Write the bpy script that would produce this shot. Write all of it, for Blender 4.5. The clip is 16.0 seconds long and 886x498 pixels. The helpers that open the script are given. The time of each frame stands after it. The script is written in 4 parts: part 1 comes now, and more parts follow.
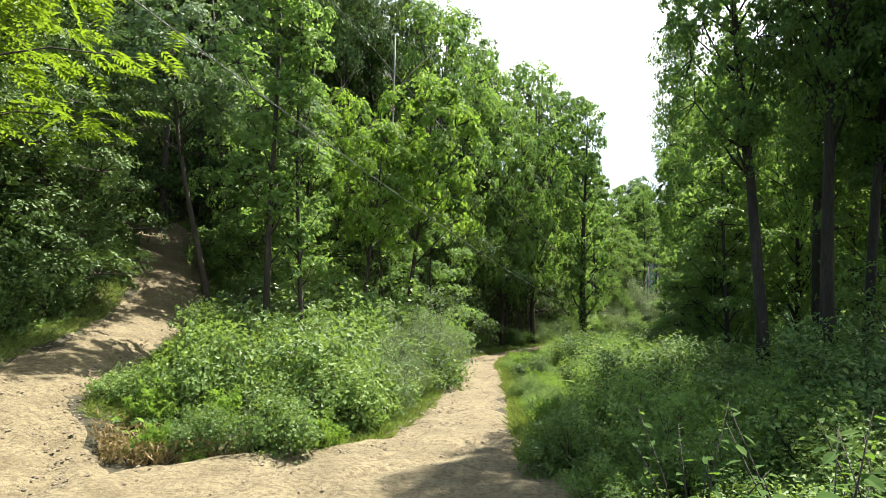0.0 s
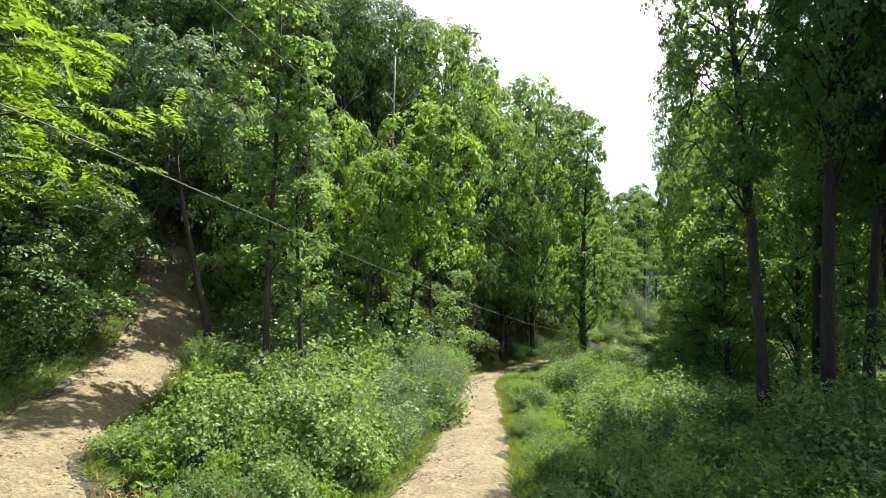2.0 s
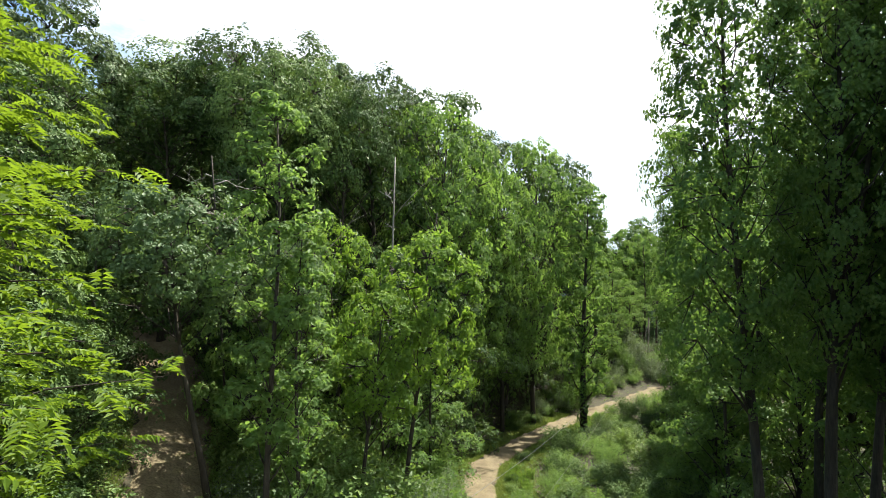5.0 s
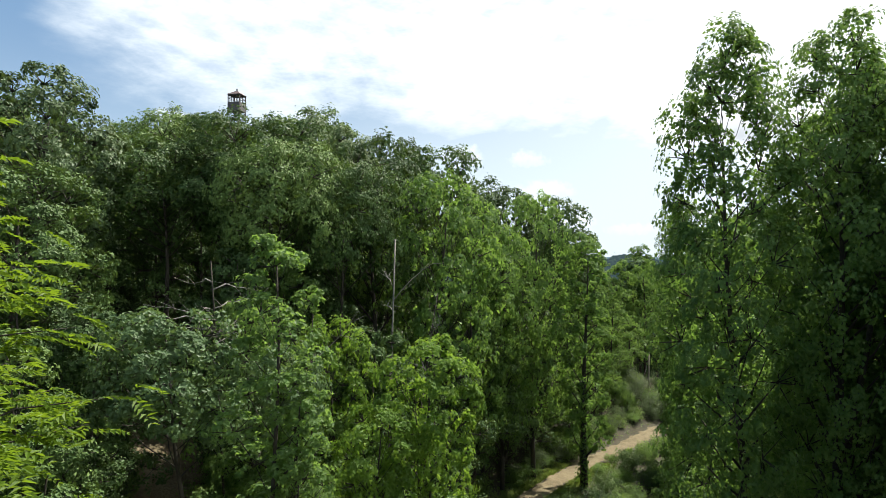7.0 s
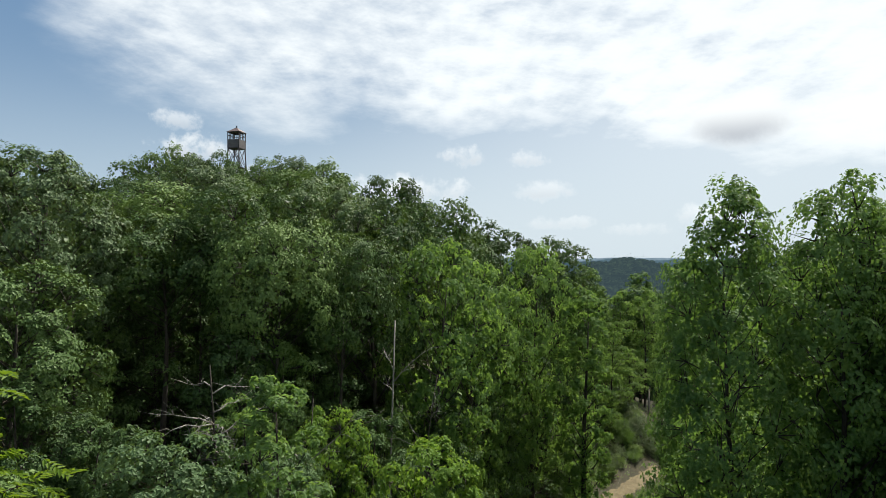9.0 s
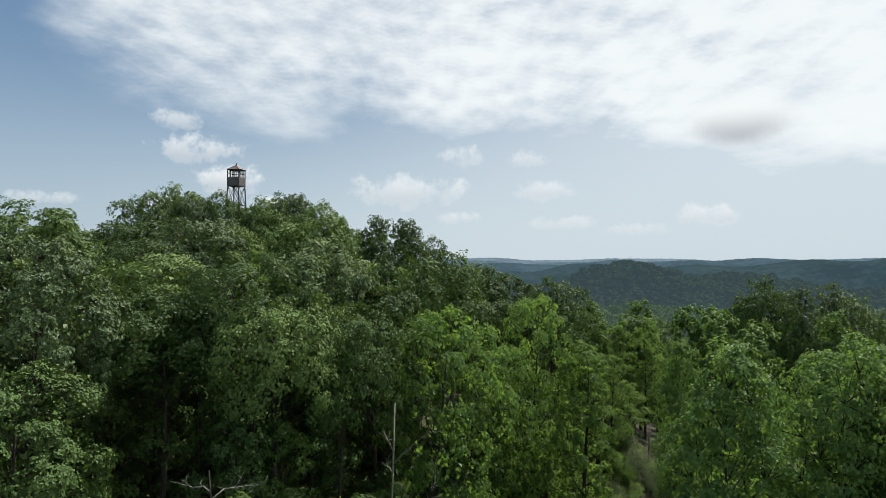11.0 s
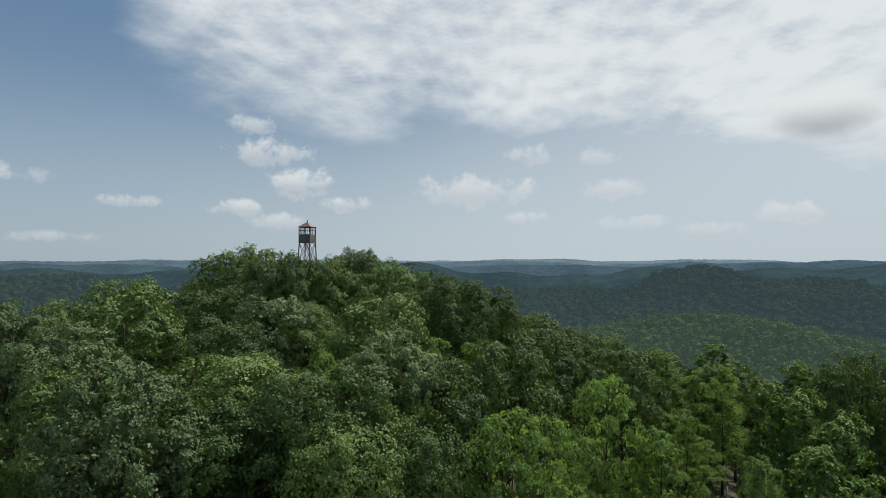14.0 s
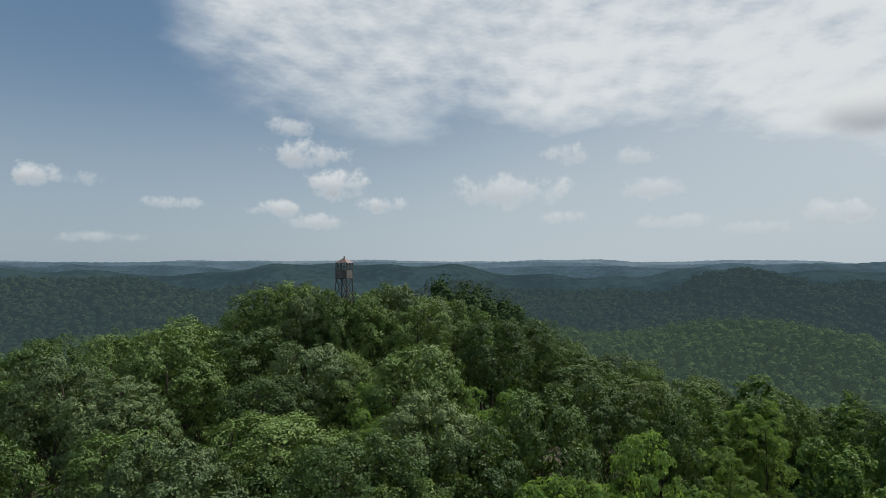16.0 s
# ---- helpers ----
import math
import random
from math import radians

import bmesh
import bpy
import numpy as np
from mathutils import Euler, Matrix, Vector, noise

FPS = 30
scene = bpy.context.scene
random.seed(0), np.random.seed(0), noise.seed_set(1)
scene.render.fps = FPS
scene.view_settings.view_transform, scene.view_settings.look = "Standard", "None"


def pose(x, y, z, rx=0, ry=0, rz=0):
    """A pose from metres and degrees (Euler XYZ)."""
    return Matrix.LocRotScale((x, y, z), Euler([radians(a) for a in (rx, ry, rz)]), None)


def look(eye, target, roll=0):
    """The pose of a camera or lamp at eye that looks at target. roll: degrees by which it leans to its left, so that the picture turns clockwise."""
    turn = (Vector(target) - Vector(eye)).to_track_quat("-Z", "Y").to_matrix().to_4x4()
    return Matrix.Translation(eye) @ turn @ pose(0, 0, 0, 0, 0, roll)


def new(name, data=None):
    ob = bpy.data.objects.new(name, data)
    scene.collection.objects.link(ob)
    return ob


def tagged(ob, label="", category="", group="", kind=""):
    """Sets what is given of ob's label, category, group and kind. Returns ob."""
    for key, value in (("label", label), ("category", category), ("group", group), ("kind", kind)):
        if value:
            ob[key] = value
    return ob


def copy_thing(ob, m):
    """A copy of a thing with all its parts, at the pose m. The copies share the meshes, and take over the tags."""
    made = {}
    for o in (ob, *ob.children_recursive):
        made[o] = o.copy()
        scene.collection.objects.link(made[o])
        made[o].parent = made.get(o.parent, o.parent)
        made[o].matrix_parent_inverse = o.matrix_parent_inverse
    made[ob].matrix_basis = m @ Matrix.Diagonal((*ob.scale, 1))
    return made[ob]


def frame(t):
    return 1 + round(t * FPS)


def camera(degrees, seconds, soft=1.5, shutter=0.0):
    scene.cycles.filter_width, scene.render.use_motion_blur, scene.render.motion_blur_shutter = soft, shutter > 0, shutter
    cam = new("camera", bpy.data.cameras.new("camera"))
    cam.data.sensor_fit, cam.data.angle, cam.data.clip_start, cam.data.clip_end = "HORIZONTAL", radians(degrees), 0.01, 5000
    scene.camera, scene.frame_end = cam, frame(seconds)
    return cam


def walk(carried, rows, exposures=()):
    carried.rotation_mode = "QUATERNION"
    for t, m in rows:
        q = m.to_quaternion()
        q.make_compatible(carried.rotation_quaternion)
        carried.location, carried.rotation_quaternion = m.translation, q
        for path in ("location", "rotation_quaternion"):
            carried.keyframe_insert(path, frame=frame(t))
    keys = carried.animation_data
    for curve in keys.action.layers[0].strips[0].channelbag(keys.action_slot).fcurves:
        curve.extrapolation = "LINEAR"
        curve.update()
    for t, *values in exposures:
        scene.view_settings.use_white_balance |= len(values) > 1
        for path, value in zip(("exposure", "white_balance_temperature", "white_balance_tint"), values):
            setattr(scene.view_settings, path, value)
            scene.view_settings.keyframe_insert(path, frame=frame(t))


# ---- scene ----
# ---------------------------------------------------------------- camera
cam = camera(70, 16.0, soft=0.5)
RISE = ((0, 3.3, 0), (0.5, 3.54, 0), (1, 3.82, 0), (1.5, 4.12, 0), (2, 4.45, 0), (2.5, 4.95, 0), (3, 5.67, 0),
        (3.5, 6.67, 0), (4, 7.74, 0), (5, 9.96, 0), (6.5, 13.34, 0), (7, 14.45, 0), (8, 16.66, 0), (9, 18.86, 0),
        (10, 21.1, 0), (11.5, 24.4, 0), (12, 25.5, 0.05), (12.25, 26.05, 0.55), (12.5, 26.61, 1.85), (12.75, 27.15, 3.3), (13, 27.71, 4.55),
        (13.25, 28.25, 5.4), (13.5, 28.81, 5.83), (14, 29.91, 6.03), (14.5, 31.01, 6.38), (15, 32.14, 7.0),
        (15.25, 32.7, 7.65), (15.5, 33.25, 8.37), (16, 34.24, 9.26))
PATH = [(t, pose(0, 0, z, 91.28, 0, yaw)) for t, z, yaw in RISE]
walk(cam, PATH, exposures=((0, 1.84), (3, 1.86), (4.5, 1.62), (6.5, 1.12), (8, 0.78), (9.2, 0.57), (11.3, 0.42), (16, 0.07)))

# ---------------------------------------------------------------- sky and sun
SUN_AZ, SUN_EL = 40, 59          # degrees right of the way ahead, and above the horizon
SKY_UNIT = 8.6
world = bpy.data.worlds.new("sky")
scene.world = world
world.use_nodes = True


class Net:
    """Short hand for node trees."""

    def __init__(self, tree):
        self.t = tree
        tree.nodes.clear()

    def node(self, kind, **props):
        n = self.t.nodes.new(kind)
        for k, v in props.items():
            setattr(n, k, v)
        return n

    def put(self, socket, v):
        if isinstance(v, bpy.types.NodeSocket):
            self.t.links.new(v, socket)
        else:
            socket.default_value = v

    def math(self, op, a, b=0.0, c=0.0, clamp=False):
        n = self.node("ShaderNodeMath", operation=op, use_clamp=clamp)
        for s, v in zip(n.inputs, (a, b, c)):
            self.put(s, v)
        return n.outputs[0]

    def mix(self, f, a, b, blend="MIX"):
        n = self.node("ShaderNodeMix", data_type="RGBA", blend_type=blend)
        self.put(n.inputs[0], f), self.put(n.inputs[6], a), self.put(n.inputs[7], b)
        return n.outputs[2]

    def noise(self, vec, scale, detail=4.0, rough=0.55, dim="3D"):
        n = self.node("ShaderNodeTexNoise", noise_dimensions=dim)
        if vec is not None:
            self.put(n.inputs["Vector"], vec)
        self.put(n.inputs["Scale"], scale), self.put(n.inputs["Detail"], detail), self.put(n.inputs["Roughness"], rough)
        return n.outputs[0]

    def ramp(self, f, *stops):
        n = self.node("ShaderNodeValToRGB")
        e = n.color_ramp.elements
        while len(e) < len(stops):
            e.new(0.5)
        for el, (p, c) in zip(e, stops):
            el.position, el.color = p, (*c, 1) if len(c) == 3 else c
        self.put(n.inputs[0], f)
        return n.outputs[0]

    def span(self, v, a, b, lo=0.0, hi=1.0):
        n = self.node("ShaderNodeMapRange", interpolation_type="SMOOTHSTEP")
        for s, x in zip(n.inputs, (v, a, b, lo, hi)):
            self.put(s, x)
        return n.outputs[0]

    def vec(self, x, y, z):
        n = self.node("ShaderNodeCombineXYZ")
        for s, v in zip(n.inputs, (x, y, z)):
            self.put(s, v)
        return n.outputs[0]


def build_sky():
    w = Net(world.node_tree)
    out = w.node("ShaderNodeOutputWorld")
    bg = w.node("ShaderNodeBackground")
    w.put(bg.inputs[1], 0.078)
    w.put(out.inputs[0], bg.outputs[0])
    sky = w.node("ShaderNodeTexSky", sky_type="NISHITA", sun_disc=False)
    sky.sun_elevation, sky.sun_rotation = radians(SUN_EL), radians(SUN_AZ)
    sky.air_density, sky.dust_density, sky.ozone_density = 1.0, 0.6, 0.6
    tc = w.node("ShaderNodeTexCoord")
    sep = w.node("ShaderNodeSeparateXYZ")
    w.put(sep.inputs[0], tc.outputs["Generated"])
    x, y, z = sep.outputs
    az = w.math("MULTIPLY", w.math("ARCTAN2", x, y), 57.2958)
    el = w.math("MULTIPLY", w.math("ARCSINE", z), 57.2958)
    # high sheet of broken cloud
    flat = w.vec(w.math("MULTIPLY", az, 0.1), w.math("MULTIPLY", el, 0.17), 0.0)
    turned = w.node("ShaderNodeMapping")
    w.put(turned.inputs[0], flat)
    turned.inputs["Rotation"].default_value = (0, 0, radians(28))
    turned.inputs["Scale"].default_value = (0.75, 1.15, 1)
    n1 = w.noise(turned.outputs[0], 1.1, 8.0, 0.6)
    n2 = w.noise(turned.outputs[0], 4.5, 6.0, 0.6)
    n3 = w.noise(turned.outputs[0], 0.45, 2.0, 0.5)
    ragged = w.math("ADD", w.math("MULTIPLY", w.math("SUBTRACT", n3, 0.5), 9.0), w.math("MULTIPLY", w.math("SUBTRACT", n1, 0.5), 9.0))
    side = w.math("ADD", w.math("ADD", az, 29.0), w.math("MULTIPLY", w.math("SUBTRACT", el, 17.0), 0.5))
    foot = w.math("SUBTRACT", w.math("ADD", el, w.math("MULTIPLY", az, 0.13)), 12.0)
    sheet = w.math("MULTIPLY", w.span(w.math("ADD", side, ragged), -4.0, 5.0), w.span(w.math("ADD", foot, ragged), -2.5, 4.0))
    grain = w.math("ADD", w.math("MULTIPLY", n1, 0.7), w.math("MULTIPLY", n2, 0.4))
    grain = w.math("ADD", grain, w.math("MULTIPLY", w.span(az, -12.0, 30.0), 0.12))
    sheet = w.math("MULTIPLY", sheet, w.span(el, 34.0, 56.0, 1.0, 0.3))
    veil = w.math("MULTIPLY", w.span(grain, 0.34, 0.72, 0.42, 1.0), sheet)
    glow = w.math("MULTIPLY", w.span(az, -22.0, 30.0), w.span(el, -2.0, 14.0))
    veil = w.math("MAXIMUM", veil, w.math("MULTIPLY", glow, 0.54))
    # small fair-weather clouds near the horizon
    wob = w.math("MULTIPLY", w.math("SUBTRACT", w.noise(tc.outputs["Generated"], 24.0, 6.0, 0.65), 0.5), 3.8)
    wob2 = w.math("MULTIPLY", w.math("SUBTRACT", w.noise(tc.outputs["Generated"], 80.0, 4.0, 0.6), 0.5), 1.8)
    wob = w.math("ADD", wob, wob2)
    body, shade = 0.0, 0.0
    for a, e, wide, high, dense in CLOUDS:
        u = w.math("DIVIDE", w.math("SUBTRACT", az, a), wide)
        v = w.math("DIVIDE", w.math("SUBTRACT", el, e), high)
        d = w.math("ADD", w.math("MULTIPLY", u, u), w.math("MULTIPLY", v, v))
        m = w.math("MULTIPLY", w.span(w.math("ADD", d, w.math("MULTIPLY", wob, 0.13 if high > 2.2 else 1.0)), 1.3 if high > 2.2 else 1.1, 0.1 if high > 2.2 else -0.3), dense)
        body = w.math("MAXIMUM", body, m)
        shade = w.math("ADD", shade, w.math("MULTIPLY", w.span(v, 0.55, -0.7), m), clamp=True)
    k = SKY_UNIT
    lit, grey = (k * 1.04, k * 1.09, k * 1.10, 1), (k * 0.42, k * 0.46, k * 0.52, 1)
    haze = (k * 0.70, k * 0.80, k * 0.86, 1)
    blue = w.mix(w.span(el, 22.0, 4.0), (k * 0.16, k * 0.29, k * 0.47, 1), (k * 0.34, k * 0.47, k * 0.60, 1))
    col = w.mix(w.span(el, 55.0, 24.0, 0.0, 0.8), sky.outputs[0], blue)
    col = w.mix(w.math("MULTIPLY", w.span(el, 17.0, 0.0, 0.0, 0.85), w.span(az, -42.0, 8.0, 0.35, 1.0)), col, haze)
    col = w.mix(w.math("MULTIPLY", veil, 0.92), col, lit)
    col = w.mix(w.math("MULTIPLY", body, 1.0, clamp=True), col, w.mix(w.math("MULTIPLY", shade, 0.8), (k * 1.0, k * 1.04, k * 1.05, 1), grey))
    w.put(bg.inputs[0], col)


# azimuth, elevation, half width, half height (degrees), density
CLOUDS = ((-42.2, 6.8, 1.7, 1.0, 0.85), (-23.1, 11.8, 2.1, 0.9, 0.55), (-21.4, 9.6, 3.9, 1.3, 0.75), (-18.6, 7.1, 3.0, 1.5, 0.85), (-24.0, 4.8, 2.5, 0.9, 0.75), (-15.0, 5.3, 2.4, 0.8, 0.7),
          (-20.6, 3.7, 2.5, 0.8, 0.6), (-32.0, 5.1, 2.6, 0.6, 0.65), (-37.6, 2.1, 3.2, 0.5, 0.4), (-3.3, 6.5, 5.5, 1.5, 0.62), (1.9, 9.7, 2.0, 1.1, 0.6), (7.7, 9.3, 2.3, 0.9, 0.6),
          (1.2, 4.1, 2.4, 0.6, 0.5), (9.3, 6.5, 3.1, 1.0, 0.5), (10.9, 3.6, 3.1, 0.7, 0.4), (22.8, 4.1, 2.6, 1.0, 0.6), (16.8, 3.0, 3.3, 0.6, 0.4), (25.3, 11.6, 4.6, 2.3, 1.0),
          (-38.7, 6.7, 1.5, 0.7, 0.35))
build_sky()
sun = new("sun", bpy.data.lights.new("sun", "SUN"))
sun.data.energy, sun.data.angle, sun.data.color = 5.0, radians(0.6), (1.0, 0.94, 0.84)
sa, se = radians(SUN_AZ), radians(SUN_EL)
sun.matrix_world = look((90 * math.sin(sa) * math.cos(se), 90 * math.cos(sa) * math.cos(se), 90 * math.sin(se)), (0, 0, 0))

# ---------------------------------------------------------------- materials


def material(name):
    m = bpy.data.materials.new(name)
    m.use_nodes = True
    return m, Net(m.node_tree)


def leaf_mat(name, dark, mid, light, clear=0.35, rough=0.54, spread=0.5, shine=0.27):
    """Leaves: three greens picked leaf by leaf and tree by tree; part of the light goes through."""
    m, n = material(name)
    geo, info = n.node("ShaderNodeNewGeometry"), n.node("ShaderNodeObjectInfo")
    r = n.math("ADD", n.math("MULTIPLY", geo.outputs["Random Per Island"], spread), n.math("MULTIPLY", info.outputs["Random"], 1 - spread))
    col = n.ramp(r, (0.1, dark), (0.5, mid), (0.9, light))
    tc = n.node("ShaderNodeTexCoord")
    col = n.mix(n.span(n.noise(tc.outputs["Object"], 0.9, 3.0), 0.35, 0.7, 0.0, 0.45), col, n.ramp(r, (0.0, dark), (1.0, mid)))
    b = n.node("ShaderNodeBsdfPrincipled")
    n.put(b.inputs["Base Color"], col), n.put(b.inputs["Roughness"], rough)
    b.inputs["Specular IOR Level"].default_value = shine
    t = n.node("ShaderNodeBsdfTranslucent")
    n.put(t.inputs[0], n.mix(0.5, col, (light[0] * 1.5, light[1] * 1.5, light[2] * 0.6, 1)))
    mx = n.node("ShaderNodeMixShader")
    n.put(mx.inputs[0], clear), n.put(mx.inputs[1], b.outputs[0]), n.put(mx.inputs[2], t.outputs[0])
    n.put(n.node("ShaderNodeOutputMaterial").inputs[0], mx.outputs[0])
    return m


def bump(n, b, height, strength, distance):
    p = n.node("ShaderNodeBump")
    n.put(p.inputs["Strength"], strength), n.put(p.inputs["Distance"], distance), n.put(p.inputs["Height"], height)
    n.put(b.inputs["Normal"], p.outputs[0])


def rough_mat(name, a, b_, c, scale=3.0, fine=30.0, rough=0.9, strength=0.6, distance=0.02, metal=0.0, stretch=(1, 1, 1)):
    """A plain rough surface with colour that varies at two scales."""
    m, n = material(name)
    tc = n.node("ShaderNodeTexCoord")
    mp = n.node("ShaderNodeMapping")
    n.put(mp.inputs[0], tc.outputs["Object"])
    mp.inputs["Scale"].default_value = stretch
    big, small = n.noise(mp.outputs[0], scale, 5.0), n.noise(mp.outputs[0], fine, 6.0, 0.65)
    col = n.mix(n.span(small, 0.35, 0.7), n.ramp(big, (0.35, a), (0.65, b_)), (*c, 1))
    bs = n.node("ShaderNodeBsdfPrincipled")
    n.put(bs.inputs["Base Color"], col)
    bs.inputs["Roughness"].default_value, bs.inputs["Metallic"].default_value = rough, metal
    bump(n, bs, small, strength, distance)
    n.put(n.node("ShaderNodeOutputMaterial").inputs[0], bs.outputs[0])
    return m


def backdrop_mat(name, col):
    """Hazy distance: haze over far woods, painted as a faint glow of their surface."""
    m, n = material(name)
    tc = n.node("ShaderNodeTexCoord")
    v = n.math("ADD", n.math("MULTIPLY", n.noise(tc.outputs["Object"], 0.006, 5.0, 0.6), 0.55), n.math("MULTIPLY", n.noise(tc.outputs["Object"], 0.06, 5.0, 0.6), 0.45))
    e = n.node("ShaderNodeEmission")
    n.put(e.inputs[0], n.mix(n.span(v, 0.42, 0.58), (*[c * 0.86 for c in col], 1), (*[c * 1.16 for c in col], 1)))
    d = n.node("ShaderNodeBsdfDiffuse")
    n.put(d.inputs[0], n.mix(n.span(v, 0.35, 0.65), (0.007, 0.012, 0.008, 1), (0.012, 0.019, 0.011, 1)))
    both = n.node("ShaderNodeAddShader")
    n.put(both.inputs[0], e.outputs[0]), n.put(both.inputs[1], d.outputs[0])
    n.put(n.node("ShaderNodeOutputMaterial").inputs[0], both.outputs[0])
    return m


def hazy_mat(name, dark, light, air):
    """Woods seen through a kilometre of air; emission in the surface paints that haze."""
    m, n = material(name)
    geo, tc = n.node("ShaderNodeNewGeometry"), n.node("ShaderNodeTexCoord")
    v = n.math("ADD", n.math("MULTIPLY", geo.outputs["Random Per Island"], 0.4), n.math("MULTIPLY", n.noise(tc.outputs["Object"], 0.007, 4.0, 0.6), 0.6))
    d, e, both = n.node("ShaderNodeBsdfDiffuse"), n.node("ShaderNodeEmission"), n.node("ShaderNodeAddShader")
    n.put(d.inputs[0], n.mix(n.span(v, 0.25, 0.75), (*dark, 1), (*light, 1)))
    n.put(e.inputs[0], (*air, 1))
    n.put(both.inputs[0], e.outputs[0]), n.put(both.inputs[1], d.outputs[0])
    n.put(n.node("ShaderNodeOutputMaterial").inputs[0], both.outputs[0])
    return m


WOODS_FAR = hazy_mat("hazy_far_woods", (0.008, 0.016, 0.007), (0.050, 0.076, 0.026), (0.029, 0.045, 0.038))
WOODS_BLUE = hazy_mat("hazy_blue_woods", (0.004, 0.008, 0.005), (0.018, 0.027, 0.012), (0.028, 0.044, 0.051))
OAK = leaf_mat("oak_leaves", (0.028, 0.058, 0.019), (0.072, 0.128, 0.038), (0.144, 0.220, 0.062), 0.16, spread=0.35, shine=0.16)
GREYOAK = leaf_mat("grey_green_leaves", (0.042, 0.076, 0.032), (0.092, 0.143, 0.057), (0.164, 0.228, 0.092), 0.14, spread=0.4, shine=0.2)
SILVER = leaf_mat("pale_green_leaves", (0.066, 0.118, 0.050), (0.102, 0.168, 0.070), (0.148, 0.226, 0.096), 0.3, spread=0.5, shine=0.22)
POPLAR = leaf_mat("poplar_leaves", (0.048, 0.108, 0.026), (0.090, 0.172, 0.042), (0.146, 0.238, 0.062), 0.42, spread=0.5)
BRIGHT = leaf_mat("bright_leaves", (0.080, 0.160, 0.026), (0.138, 0.240, 0.040), (0.205, 0.315, 0.056), 0.5)
WALNUT = leaf_mat("walnut_leaves", (0.075, 0.140, 0.014), (0.125, 0.205, 0.018), (0.185, 0.265, 0.025), 0.5)
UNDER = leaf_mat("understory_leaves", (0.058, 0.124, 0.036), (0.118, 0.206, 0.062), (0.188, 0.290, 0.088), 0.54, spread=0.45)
BRAMBLE = leaf_mat("bramble_leaves", (0.032, 0.070, 0.021), (0.100, 0.172, 0.048), (0.215, 0.310, 0.084), 0.36, spread=0.5)
SAPLING = leaf_mat("sapling_leaves", (0.035, 0.085, 0.014), (0.060, 0.125, 0.022), (0.10, 0.17, 0.03), 0.5, 0.85)
OLIVE = leaf_mat("silvery_leaves", (0.075, 0.115, 0.055), (0.12, 0.17, 0.085), (0.19, 0.25, 0.135), 0.25)
GRASS = leaf_mat("grass_blades", (0.065, 0.115, 0.028), (0.120, 0.185, 0.040), (0.21, 0.255, 0.075), 0.35, 0.7, 0.8)
DRY = leaf_mat("dry_stems", (0.11, 0.08, 0.035), (0.19, 0.14, 0.06), (0.27, 0.21, 0.10), 0.2, 0.7)
EDGE = leaf_mat("edge_leaves", (0.058, 0.124, 0.032), (0.122, 0.218, 0.058), (0.195, 0.305, 0.084), 0.5, spread=0.5)
POPLARWOOD = leaf_mat("woodland_poplar_leaves", (0.038, 0.084, 0.024), (0.086, 0.162, 0.042), (0.152, 0.242, 0.062), 0.28, spread=0.5, shine=0.14)
WOODS_MID = leaf_mat("spur_woods", (0.028, 0.050, 0.024), (0.048, 0.080, 0.036), (0.070, 0.108, 0.046), 0.05, 0.95, 0.6, 0.0)
BARK = rough_mat("bark", (0.034, 0.028, 0.020), (0.062, 0.052, 0.039), (0.024, 0.020, 0.015), 2.0, 14.0, 0.92, 1.0, 0.03, 0.0, (1, 1, 0.25))
DEADWOOD = rough_mat("dead_wood", (0.20, 0.19, 0.165), (0.30, 0.285, 0.25), (0.14, 0.125, 0.11), 2.0, 18.0, 0.85, 0.6, 0.01, 0.0, (1, 1, 0.2))
DIRT = rough_mat("sandy_dirt", (0.136, 0.110, 0.057), (0.224, 0.187, 0.105), (0.090, 0.068, 0.035), 1.3, 11.0, 0.95, 1.0, 0.07)
STONE = rough_mat("road_stones", (0.17, 0.135, 0.09), (0.25, 0.205, 0.15), (0.12, 0.09, 0.06), 2.0, 30.0, 0.9)
SOIL = rough_mat("forest_floor", (0.030, 0.025, 0.013), (0.052, 0.038, 0.020), (0.024, 0.030, 0.011), 0.6, 5.0, 0.97, 0.9, 0.08)
STEEL = rough_mat("rusty_steel", (0.060, 0.057, 0.058), (0.092, 0.076, 0.072), (0.046, 0.043, 0.044), 2.5, 22.0, 0.65, 0.3, 0.004, 0.2)
PANEL = rough_mat("weathered_panels", (0.090, 0.086, 0.088), (0.150, 0.136, 0.134), (0.078, 0.074, 0.075), 1.6, 14.0, 0.7, 0.3, 0.004, 0.1)
ROOFTIN = rough_mat("rusted_tin", (0.13, 0.092, 0.085), (0.19, 0.15, 0.145), (0.09, 0.06, 0.055), 1.5, 12.0, 0.6, 0.3, 0.005, 0.3)
POLEWOOD = rough_mat("grey_pole_wood", (0.20, 0.18, 0.15), (0.30, 0.27, 0.23), (0.13, 0.11, 0.09), 3.0, 20.0, 0.85)
CABLE = rough_mat("cable", (0.07, 0.072, 0.072), (0.10, 0.10, 0.10), (0.06, 0.062, 0.062), 3.0, 30.0, 0.4, 0.1, 0.001)
# bluish cast: a little distance haze put into the leaf greens
WOODS = leaf_mat("far_woods", (0.036, 0.066, 0.032), (0.058, 0.098, 0.045), (0.082, 0.132, 0.054), 0.05, 0.95, 0.6, 0.0)

# ---------------------------------------------------------------- the lie of the land


def smooth(a, b, v):
    t = np.clip((v - a) / (b - a), 0, 1)
    return t * t * (3 - 2 * t)


